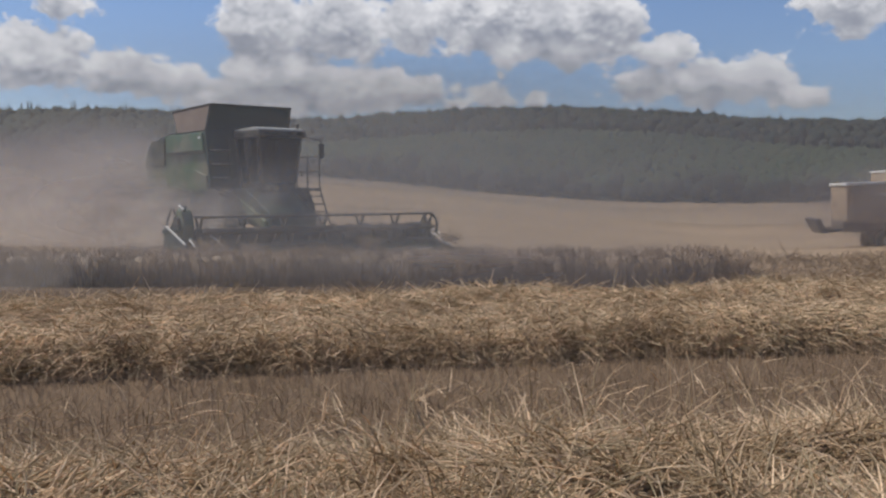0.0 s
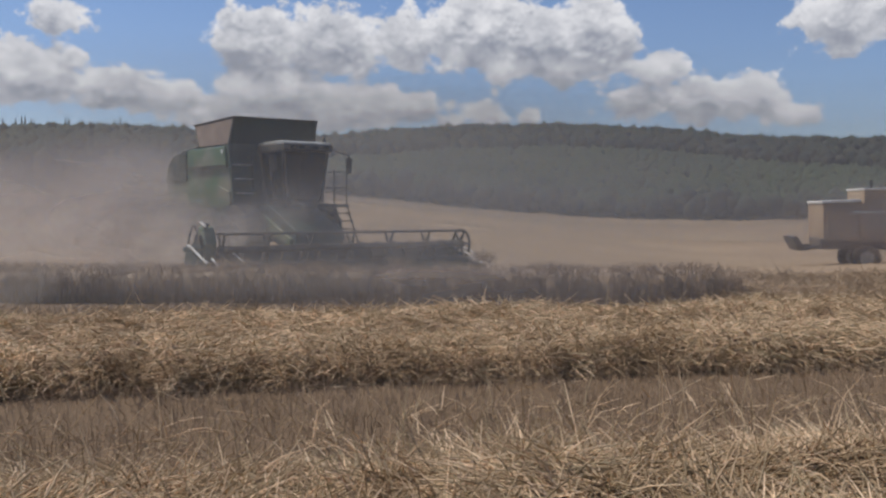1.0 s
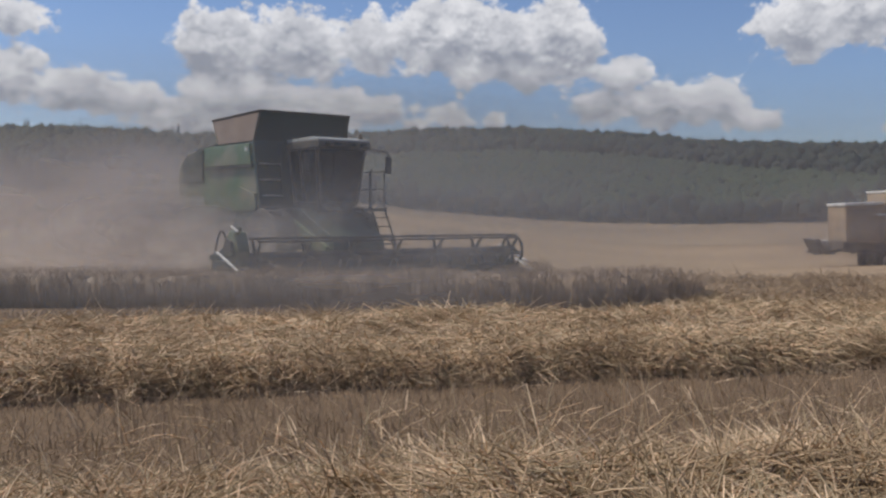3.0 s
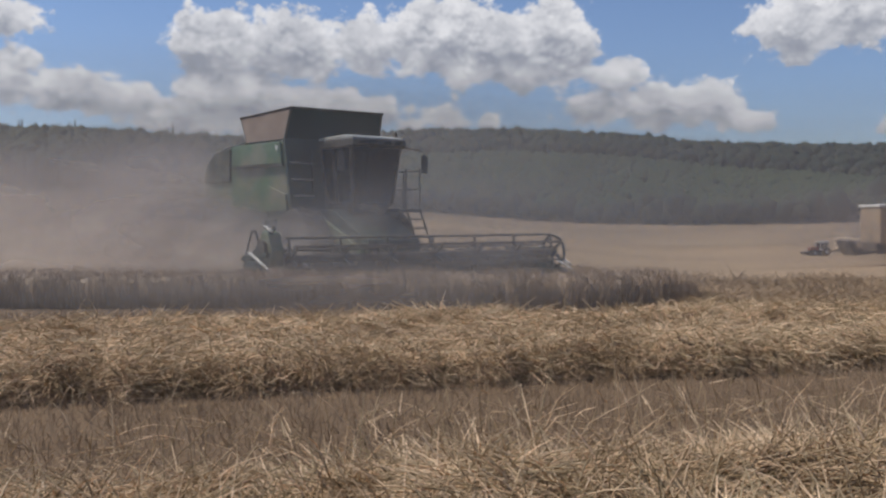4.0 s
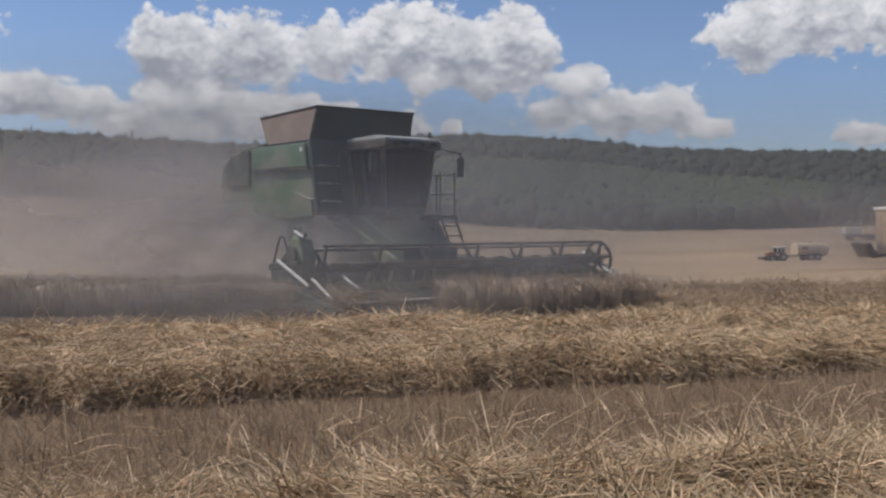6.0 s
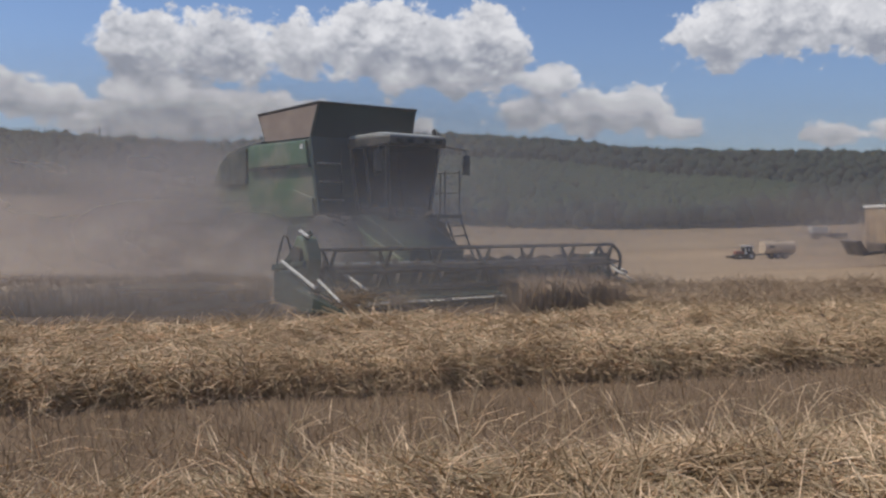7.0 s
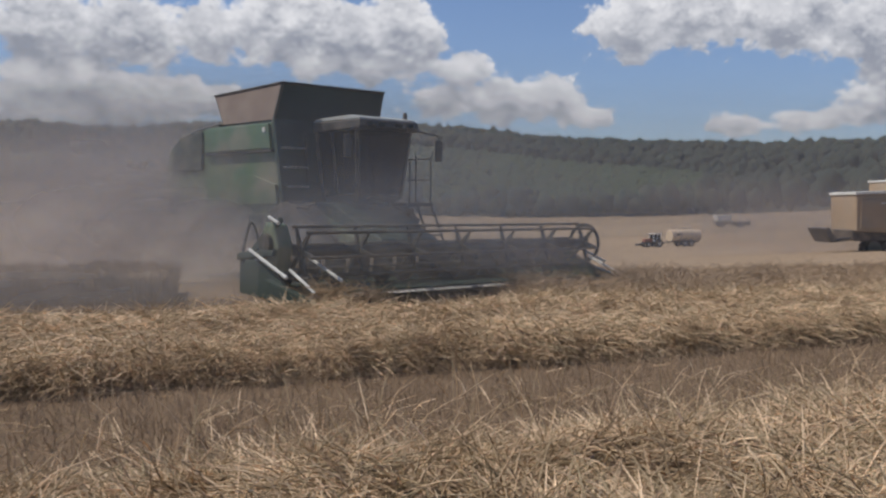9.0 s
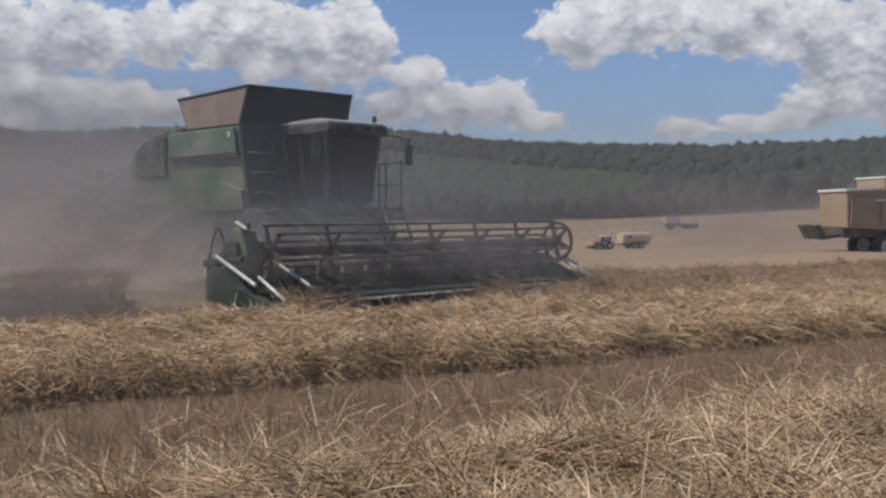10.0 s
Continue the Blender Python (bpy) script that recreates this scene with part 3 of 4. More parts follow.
def green_combine():
    c = thing("combine_harvester", "dusty green combine harvester with open grain tank cutting barley", "combine harvester")
    # body: side panels, hood at the back, front wall below the tank
    body = part("body", prism([(-5.3, 1.25), (0.18, 1.05), (-0.3, 3.42), (-2.9, 3.42), (-4.4, 3.3), (-5.0, 3.0), (-5.35, 2.2)], -1.38, 1.38, 0.06), GREEN, c)
    for s in (-1, 1):
        y0, y1 = sorted((s * 1.384, s * 1.45))
        part("side_panel", prism([(-3.1, 2.85), (-0.26, 2.85), (-0.36, 3.39), (-3.1, 3.39)], y0, y1, 0.025), GREEN, body, "upper green side panel")
        part("side_panel", prism([(-4.7, 1.55), (0.02, 1.7), (-0.08, 2.12), (-0.9, 2.3), (-2.0, 2.36), (-4.9, 2.3)], y0, y1, 0.03), GREEN, body)
        part("engine_grille", prism([(-4.75, 2.45), (-3.25, 2.45), (-3.25, 3.36), (-4.3, 3.28), (-4.72, 3.02)], y0, y1, 0.04), GRILLE, body, "dark engine air grille")
        part("lower_cover", prism([(-4.4, 1.15), (-0.6, 1.15), (-0.6, 1.5), (-4.4, 1.48)], y0, y1, 0.03), DARK_GREEN, body)
        part("trim_strip", boxes((-3.1, -0.2, min(y0, s * 1.47), max(y1, s * 1.47), 2.79, 2.84)), BLACK, body)
    part("engine_deck", prism([(-4.3, 3.3), (-2.9, 3.425), (-2.9, 3.52), (-4.2, 3.42)], -1.2, 1.2, 0.02), BLACK, body, "dark engine deck")
    part("marker", boxes((-0.54, -0.44, -1.475, -1.452, 3.2, 3.3)), WHITE, body, "small white marker plate")
    # the front lies away from the sun; its shade is in the darker green
    part("front_wall", prism([(0.12, 1.4), (0.24, 1.4), (-0.18, 3.46), (-0.29, 3.46)], -1.4, 1.36, 0.015), DARK_GREEN, c, "front wall beside the cab, green darkened for shade")
    for z in (2.05, 2.45, 2.85):      # steps up the front wall beside the cab
        x = 0.15 - 0.204 * (z - 1.8)
        part("step", boxes((x, x + 0.16, -1.32, -0.82, z, z + 0.035), bevel=0.008), STEEL, c, "worn steel step")
    part("grab_rail", rods(((0.12, -0.78, 2.2), (0.02, -0.78, 3.2)), r=0.018), BLACK, c)
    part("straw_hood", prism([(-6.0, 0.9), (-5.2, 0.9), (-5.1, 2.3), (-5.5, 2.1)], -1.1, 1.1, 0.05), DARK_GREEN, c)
    board = part("tail_arm", rods(((-5.3, -1.15, 1.35), (-7.5, -1.3, 1.3)), r=0.03), BLACK, c)
    part("tail_board", boxes((-7.62, -7.56, -1.5, -1.14, 1.12, 1.46), bevel=0.01), BLACK, board, "small dark warning board")
    part("chassis", boxes((-5.0, 1.0, -0.9, 0.9, 0.85, 1.3), (0.1, 0.5, -1.3, 1.3, 0.7, 1.0)), BLACK, c)
    # grain tank: four flared flaps
    top, low = (-2.85, 0.0, 1.32, 4.2), (-2.38, -0.26, 1.37, 3.46)
    tank = new("grain_tank")
    tank.parent = c
    a = [(low[0], -low[2], low[3]), (low[1], -low[2], low[3]), (low[1], low[2], low[3]), (low[0], low[2], low[3])]
    b = [(top[0], -top[2], top[3] - 0.06), (top[1], -top[2], top[3]), (top[1], top[2], top[3]), (top[0], top[2], top[3] - 0.06)]
    inward = [Vector((0, 0.04, 0)), Vector((-0.04, 0, 0)), Vector((0, -0.04, 0)), Vector((0.04, 0, 0))]
    # front and back flaps carry shade in their colour, the sides stay brown
    for i, (mat, label) in enumerate(((FLAP, "brown tarpaulin side flap"), (SHADED_FLAP, "front flap in a shaded dark colour"), (FLAP, ""), (SHADED_FLAP, ""))):
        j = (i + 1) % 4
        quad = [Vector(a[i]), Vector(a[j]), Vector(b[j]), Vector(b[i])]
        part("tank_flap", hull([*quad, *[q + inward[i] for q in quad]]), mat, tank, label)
    part("tank_rim", rods(*[(b[i], b[(i + 1) % 4]) for i in range(4)], r=0.028), BLACK, tank)
    part("tank_floor", boxes((-2.4, -0.3, -1.1, 1.1, 3.43, 3.47)), STEEL, tank)
    for y in (-0.45, 0.45):
        part("flap_brace", rods(((-1.4, y, 3.22), (-0.03, y, 4.1)), r=0.02), BLACK, tank)
    # cab
    cab = new("cab")
    cab.parent = c
    lo, hi = (-0.42, 0.66), (-0.6, 0.76)          # the cab's sides at its floor and under its roof
    part("cab_floor", hull([(0.3, lo[0] + 0.08, 1.62), (1.2, lo[0] + 0.12, 1.62), (1.2, lo[1] - 0.12, 1.62), (0.3, lo[1] - 0.08, 1.62), (0.2, lo[0], 1.9), (1.42, lo[0], 1.9), (1.42, lo[1], 1.9), (0.2, lo[1], 1.9)]), BLACK, cab)
    # thin pale cap: the sunlit top edge of the roof, put into its colour
    part("roof", prism([(0.12, 3.42), (0.2, 3.47), (1.4, 3.5), (1.72, 3.44), (1.74, 3.4)], -0.64, 0.8, 0.012), SUNLIT_GREY, cab, "dusty cab roof, its top paled for sunlight")
    part("roof_visor", prism([(0.12, 3.2), (1.72, 3.2), (1.8, 3.26), (1.77, 3.4), (0.12, 3.41)], -0.67, 0.83, 0.03), BLACK, cab, "dark visor round the roof")
    for x0, x1, k in ((0.2, 0.18, 0), (0.2, 0.18, 1), (1.4, 1.6, 0), (1.4, 1.6, 1)):
        part("pillar", rods(((x0, lo[k], 1.85), (x1, hi[k], 3.24)), r=0.045), BLACK, cab)
    bow = [(-1.0, 0.0), (-0.6, 0.1), (0.0, 0.15), (0.6, 0.1), (1.0, 0.0)]          # the windscreen bows forward
    bm, prev = bmesh.new(), None
    for u, f in bow:
        ring = [bm.verts.new(p) for x, k, z in ((1.4, lo, 1.92), (1.62, hi, 3.2)) for p in [(x + f, (k[0] + k[1]) / 2 + u * (k[1] - k[0]) / 2, z)]]
        if prev:
            bm.faces.new((prev[0], ring[0], ring[1], prev[1]))
        prev = ring
    bmesh.ops.solidify(bm, geom=list(bm.faces), thickness=0.012)
    part("windscreen", bm, GLASS, cab, "bowed tinted windscreen")
    for k in (0, 1):
        part("side_window", hull([(0.24, lo[k] - 0.008, 1.92), (1.36, lo[k] - 0.008, 1.92), (1.36, lo[k] + 0.008, 1.92), (0.24, lo[k] + 0.008, 1.92), (0.24, hi[k] - 0.008, 3.2), (1.56, hi[k] - 0.008, 3.2), (1.56, hi[k] + 0.008, 3.2), (0.24, hi[k] + 0.008, 3.2)]), GLASS, cab)
    part("seat", boxes((0.35, 0.9, -0.15, 0.4, 1.95, 2.4), (0.25, 0.4, -0.15, 0.4, 2.4, 3.05), bevel=0.05), BLACK, cab)
    part("steering_column", rods(((1.2, 0.12, 1.9), (1.05, 0.12, 2.55)), r=0.05), BLACK, cab)
    part("door_frame", rods(((0.72, lo[0] - 0.012, 1.9), (0.76, hi[0] - 0.012, 3.2)), r=0.035), BLACK, cab)
    for y in (-0.42, -0.14, 0.3, 0.6):
        part("work_light", boxes((1.74, 1.82, y - 0.08, y + 0.08, 3.27, 3.35), bevel=0.02), GLASS, cab)
    bm = rod(bmesh.new(), (1.5, 0.7, 3.46), (1.5, 0.7, 3.58), 0.05, 12)
    part("beacon", rod(bm, (1.5, 0.7, 3.58), (1.5, 0.7, 3.62), 0.05, 12, 0.03), BROWN, cab, "small roof beacon")
    for y, s in ((0.82, 1), (-0.66, -1)):
        arm = part("mirror_arm", rods(((1.62, y, 3.25), (1.95, y + s * 0.42, 3.15)), ((1.95, y + s * 0.42, 3.15), (1.95, y + s * 0.42, 2.65)), r=0.018), BLACK, c)
        part("mirror", boxes((1.92, 1.98, y + s * 0.42 - 0.09, y + s * 0.42 + 0.09, 2.62, 3.05), bevel=0.02), BLACK, arm)
    # platform, rails and ladder beside the cab
    part("platform", boxes((0.0, 1.5, 0.8, 1.5, 1.68, 1.76)), BLACK, c)
    for a_, b_ in (((0.1, 1.46, 1.74), (0.1, 1.46, 2.7)), ((0.75, 1.46, 1.74), (0.75, 1.46, 2.7)), ((1.45, 1.46, 1.74), (1.45, 1.46, 2.75)), ((1.45, 1.05, 1.74), (1.45, 1.05, 2.75))):
        part("rail_post", rods((a_, b_), r=0.02), BLACK, c)
    part("rail_bar", rods(((0.1, 1.46, 2.7), (1.45, 1.46, 2.7)), ((0.1, 1.46, 2.25), (1.45, 1.46, 2.25)), r=0.018), BLACK, c)
    ladder = part("ladder", rods(((1.5, 1.05, 1.7), (1.9, 1.2, 0.6)), ((1.5, 1.45, 1.7), (1.9, 1.6, 0.6)), r=0.025), BLACK, c)
    for i in range(5):
        z, x = 1.5 - 0.22 * i, 1.57 + 0.08 * i
        part("rung", boxes((x - 0.08, x + 0.08, 1.08 + 0.03 * i, 1.47 + 0.03 * i, z, z + 0.03)), BLACK, ladder)
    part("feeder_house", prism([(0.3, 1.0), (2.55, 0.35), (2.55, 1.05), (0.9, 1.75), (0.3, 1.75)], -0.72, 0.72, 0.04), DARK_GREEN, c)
    part("feeder_chain_cover", prism([(0.6, 1.2), (2.4, 0.6), (2.4, 0.85), (0.7, 1.5)], -0.84, -0.73, 0.02), GREEN, c)
    part("unloading_auger", rods(((-0.2, 1.62, 3.0), (-5.6, 1.7, 2.75)), r=0.16, sides=16), GREEN, c)
    wheels = []
    for x, y, r, w_ in ((0.35, -1.2, 0.88, 0.62), (0.35, 1.2, 0.88, 0.62), (-3.9, -1.15, 0.6, 0.42), (-3.9, 1.15, 0.6, 0.42)):
        q = tyre(r, w_, 20, c)
        q.location = (x, y, r)
        wheels.append((q, x, y, r))
    return c, wheels


HALF = 3.8     # half the width of the header


def header_part(c):
    h = part("header", prism([(2.5, 0.22), (3.75, 0.12), (3.78, 0.18), (2.95, 0.24), (2.62, 0.42), (2.6, 0.7), (2.5, 0.72)], -HALF, HALF), DARK_GREEN, c, "wide dark green grain header")
    # the beam's pale colour stands for sun along the wall's top edge
    part("back_beam", boxes((2.44, 2.6, -HALF, HALF, 0.725, 0.8), bevel=0.02), SUNLIT_GREY, h, "dusty beam along the back of the header, paled for sunlight")
    part("feed_auger", rod(bmesh.new(), (3.0, -HALF + 0.05, 0.56), (3.0, HALF - 0.05, 0.56), 0.2, 20), BROWN, h, "dusty brown feed auger")
    bm = bmesh.new()
    turns, seg = 14, 12
    prev = None
    for i in range(turns * seg + 1):
        u = i / (turns * seg)
        y = -HALF + 0.1 + u * (2 * HALF - 0.2)
        t = 2 * math.pi * turns * u * (1 if u < 0.5 else -1)
        p = [bm.verts.new((3.0 + math.cos(t) * r, y, 0.56 + math.sin(t) * r)) for r in (0.19, 0.33)]
        if prev:
            bm.faces.new((prev[0], prev[1], p[1], p[0]))
        prev = p
    part("auger_flight", bm, BROWN, h)
    part("cutter_bar", boxes((3.72, 3.82, -HALF, HALF, 0.1, 0.15)), STEEL, h, "bright worn cutter bar")
    me = None
    for i in range(55):
        y = -HALF + 0.08 + i * (2 * HALF - 0.16) / 54
        if me is None:
            bm = bmesh.new()
            rod(bm, (3.8, 0, 0.125), (3.96, 0, 0.12), 0.022, 5, 0.004)
            first = part("knife_guard", bm, STEEL, h)
            first.location.y, me = y, first.data
        else:
            o = new("knife_guard", me)
            o.parent, o.location.y = h, y
    for s in (-1, 1):
        y0, y1 = sorted((s * HALF, s * (HALF + 0.07)))
        part("end_plate", prism([(2.6, 0.15), (3.9, 0.08), (4.25, 0.14), (3.9, 0.42), (3.2, 0.72), (2.8, 0.72), (2.6, 0.5)], y0, y1, 0.015), DARK_GREEN, h, "dark green end plate")
        y0, y1 = sorted((s * (HALF - 0.02), s * (HALF + 0.2)))
        d = part("crop_divider", hull([(3.7, y0, 0.08), (5.15, (y0 + y1) / 2 - 0.02, 0.1), (5.15, (y0 + y1) / 2 + 0.02, 0.1), (3.7, y1, 0.08), (3.6, y0, 0.44), (5.0, (y0 + y1) / 2 - 0.02, 0.15), (5.0, (y0 + y1) / 2 + 0.02, 0.15), (3.6, y1, 0.44)]), DARK_GREEN, h, "pointed green crop divider")
        part("divider_bar", rods(((3.05, s * (HALF + 0.14), 0.9), (4.15, s * (HALF + 0.12), 0.5)), r=0.03), WHITE, d, "bright worn divider bar")
        part("divider_bar", rods(((3.9, s * (HALF - 0.1), 0.6), (4.7, s * (HALF - 0.06), 0.28)), r=0.026), WHITE, d)
        arm = part("reel_arm", prism([(2.45, 0.7), (3.6, 0.82), (3.65, 0.92), (2.5, 0.82)], *sorted((s * (HALF - 0.03), s * (HALF + 0.05))), 0.015), DARK_GREEN, h)
        part("ram", rods(((2.7, s * HALF, 0.5), (3.3, s * HALF, 0.86)), r=0.035), STEEL, arm)
    part("divider_bar", rods(((3.5, -HALF + 0.75, 0.75), (4.35, -HALF + 0.8, 0.42)), r=0.028), WHITE, h)
    box_ = part("drive_guard", prism([(2.95, 0.5), (3.5, 0.55), (3.62, 0.95), (3.45, 1.32), (3.2, 1.36), (3.0, 1.0)], -HALF + 0.06, -HALF + 0.36, 0.05), GREEN, h, "rounded green reel drive guard")
    part("drive_pulley", rod(bmesh.new(), (3.3, -HALF - 0.02, 1.0), (3.3, -HALF + 0.06, 1.0), 0.17, 20), BLACK, box_)
    part("drive_arm", prism([(2.5, 0.78), (3.3, 1.3), (3.55, 1.44), (3.6, 1.38), (3.36, 1.2), (2.6, 0.7)], -HALF + 0.1, -HALF + 0.18, 0.015), DARK_GREEN, box_)
    part("arm_tip", rods(((3.32, -HALF + 0.07, 1.44), (3.62, -HALF + 0.07, 1.34)), r=0.028), WHITE, box_, "bright worn tip")
    hose = [(2.5, -HALF + 0.05 + 0.35 * u, 0.8 + 0.55 * math.sin(math.pi * u)) for u in (0, 0.2, 0.4, 0.6, 0.8, 1.0)]
    part("hydraulic_hose", rods(*zip(hose, hose[1:]), r=0.022), BLACK, h)
    # small pale pieces in a row along the header's back wall
    for y in np.linspace(-HALF + 0.5, HALF - 0.5, 8):
        part("pale_patch", boxes((2.61, 2.63, y - 0.1, y + 0.1, 0.5, 0.62)), STEEL, h)
    return h


REEL_X, REEL_Z, REEL_R, OFFSET = 3.72, 1.06, 0.42, 0.08


def reel_part(c):
    """The reel turns about its own axle, along y: a thick tube, six-armed spiders, six tined bats."""
    near, far = -HALF + 0.42, HALF - 0.1
    reel = part("reel", rod(bmesh.new(), (0, near - 0.1, 0), (0, far + 0.12, 0), 0.085, 16), BROWN, c, "turning reel with tined bats")
    arm = None
    for i, y in enumerate(np.linspace(near, far, 7)):
        spider = part("spider", rod(bmesh.new(), (0, y - 0.05, 0), (0, y + 0.05, 0), 0.125, 12), BLACK, reel)
        for k in range(6):
            t = 2 * math.pi * k / 6
            if arm is None:
                bm = prism([(0.1, -0.05), (0.26, -0.036), (REEL_R + 0.01, -0.022), (REEL_R + 0.01, 0.022), (0.26, 0.036), (0.1, 0.05)], -0.02, 0.02, 0.006)
                ob = part("arm", bm, BLACK, spider)
                arm = ob.data
            else:
                ob = new("arm", arm)
                ob.parent = spider
            ob.matrix_basis = Matrix.Translation((0, y, 0)) @ Matrix.Rotation(-t, 4, "Y")
    bm, n = bmesh.new(), 30
    for y in (far + 0.03, far + 0.075):
        for r in (REEL_R * 0.84, REEL_R * 0.98):
            for q in range(n):
                bm.verts.new((r * math.cos(2 * math.pi * q / n), y, r * math.sin(2 * math.pi * q / n)))
    bm.verts.ensure_lookup_table()
    for q in range(n):
        p = (q + 1) % n
        for a, b in ((0, n), (n, 3 * n), (3 * n, 2 * n), (2 * n, 0)):
            bm.faces.new((bm.verts[a + q], bm.verts[a + p], bm.verts[b + p], bm.verts[b + q]))
    part("end_ring", bm, BLACK, reel)
    for k in range(6):
        t = 2 * math.pi * k / 6
        bat = part("bat", rod(bmesh.new(), (REEL_R * math.cos(t), near - 0.08, REEL_R * math.sin(t)), (REEL_R * math.cos(t), far + 0.02, REEL_R * math.sin(t)), 0.026, 8), BROWN, reel)
        bm = bmesh.new()
        for y in np.arange(near, far, 0.15):
            rod(bm, (REEL_R * math.cos(t), y, REEL_R * math.sin(t)), ((REEL_R + 0.05) * math.cos(t + 0.12), y, (REEL_R + 0.05) * math.sin(t + 0.12)), 0.007, 4)
        tagged(part("tines", bm, BLACK, bat), "row of thin reel tines", kind="stuff")
    return reel


COMBINE, WHEELS = green_combine()
HEADER = header_part(COMBINE)
REEL = reel_part(COMBINE)


# ---- the yellow combine harvester ----
def yellow_combine():
    c = thing("combine_harvester", "old faded yellow combine harvester driving over the stubble", "combine harvester")
    body = part("body", prism([(0.35, 1.45), (5.6, 1.25), (5.6, 3.1), (1.95, 3.1), (1.95, 3.22), (0.3, 3.12)], -1.4, 1.4, 0.05), YELLOW, c)
    part("hood_rim", prism([(0.24, 3.1), (1.95, 3.18), (1.95, 3.3), (0.24, 3.22)], -1.46, 1.46, 0.02), WHITE, body, "pale rim along the straw hood")
    for y0, y1 in ((-1.47, -1.405), (1.405, 1.47)):
        part("side_panel", prism([(1.9, 1.6), (5.5, 1.5), (5.5, 2.6), (1.9, 2.6)], y0, y1, 0.03), YELLOW, body)
        part("side_strip", boxes((1.4, 5.6, min(y0, y0), y1, 2.68, 2.76)), WHITE, body, "pale strip along the side")
        part("shaker_cover", prism([(0.5, 1.6), (1.7, 1.55), (1.7, 2.9), (0.5, 2.9)], y0, y1, 0.03), YELLOW, body)
    part("tank_side", boxes((2.1, 5.4, -1.35, 1.35, 3.05, 3.75), bevel=0.04), YELLOW, c)
    part("tank_rim", boxes((2.05, 5.45, -1.4, 1.4, 3.72, 3.8), bevel=0.02), WHITE, c)
    part("engine_stack", rods(((2.6, -0.6, 3.7), (2.6, -0.6, 4.2)), r=0.07), BLACK, c)
    part("cab", boxes((5.7, 7.2, -0.9, 0.9, 1.8, 3.6), bevel=0.08), GLASS, c, "dark glazed cab")
    part("cab_roof", boxes((5.6, 7.35, -1.0, 1.0, 3.6, 3.75), bevel=0.04), WHITE, c)
    part("straw_spreader", prism([(-0.95, 1.55), (-0.7, 1.6), (-0.35, 1.0), (-0.6, 0.9)], -1.0, 1.0, 0.02), BLACK, c, "dark straw deflector behind the hood")
    for y in (-0.9, 0.9):
        part("spreader_arm", rods(((-0.5, y, 1.0), (1.6, y, 1.3)), r=0.09), BLACK, c)
    part("sieve_box", boxes((0.3, 5.2, -1.1, 1.1, 1.0, 1.5), bevel=0.04), BROWN, c)
    part("feeder_house", prism([(5.4, 1.0), (8.2, 0.4), (8.2, 1.0), (5.4, 1.7)], -0.7, 0.7, 0.04), YELLOW, c)
    part("header", prism([(8.0, 0.2), (9.3, 0.15), (8.3, 0.4), (8.2, 1.2), (8.0, 1.2)], -2.6, 2.6), RED, c)
    for x, y, r, w_ in ((2.3, -1.15, 0.6, 0.45), (2.3, 1.15, 0.6, 0.45), (5.9, -1.25, 0.9, 0.6), (5.9, 1.25, 0.9, 0.6)):
        tyre(r, w_, 18, c).location = (x, y, r)
    return c


YELLOW_COMBINE = yellow_combine()


# ---- tractor with tanker, and a machine far off ----
def tractor(m):
    c = thing("tractor", "small dusty tractor with a pale cab in the far field", "tractor", m=m)
    part("bonnet", boxes((0.3, 1.7, -0.38, 0.38, 0.75, 1.3), bevel=0.1), RED, c)
    cab = part("cab", boxes((-0.95, 0.25, -0.6, 0.6, 1.0, 1.95), bevel=0.06), GLASS, c, "glazed cab")
    for x in (-0.95, -0.35, 0.25):
        for y in (-0.62, 0.62):
            part("pillar", boxes((x - 0.06, x + 0.06, y - 0.04, y + 0.04, 0.95, 2.0), bevel=0.01), WHITE, cab)
    part("cab_roof", boxes((-1.05, 0.35, -0.7, 0.7, 1.98, 2.14), bevel=0.04), WHITE, cab, "white cab roof")
    part("cab_sill", boxes((-1.0, 0.3, -0.66, 0.66, 0.9, 1.06), bevel=0.02), WHITE, cab)
    part("chassis", boxes((-1.2, 1.8, -0.3, 0.3, 0.45, 0.8)), BLACK, c)
    part("front_loader", boxes((1.8, 2.9, -0.55, 0.55, 0.25, 0.6), bevel=0.05), BROWN, c, "dark lowered front loader")
    for x, y, r, w_ in ((-0.6, -0.75, 0.62, 0.4), (-0.6, 0.75, 0.62, 0.4), (1.2, -0.65, 0.45, 0.3), (1.2, 0.65, 0.45, 0.3)):
        tyre(r, w_, 14, c).location = (x, y, r)
    return c


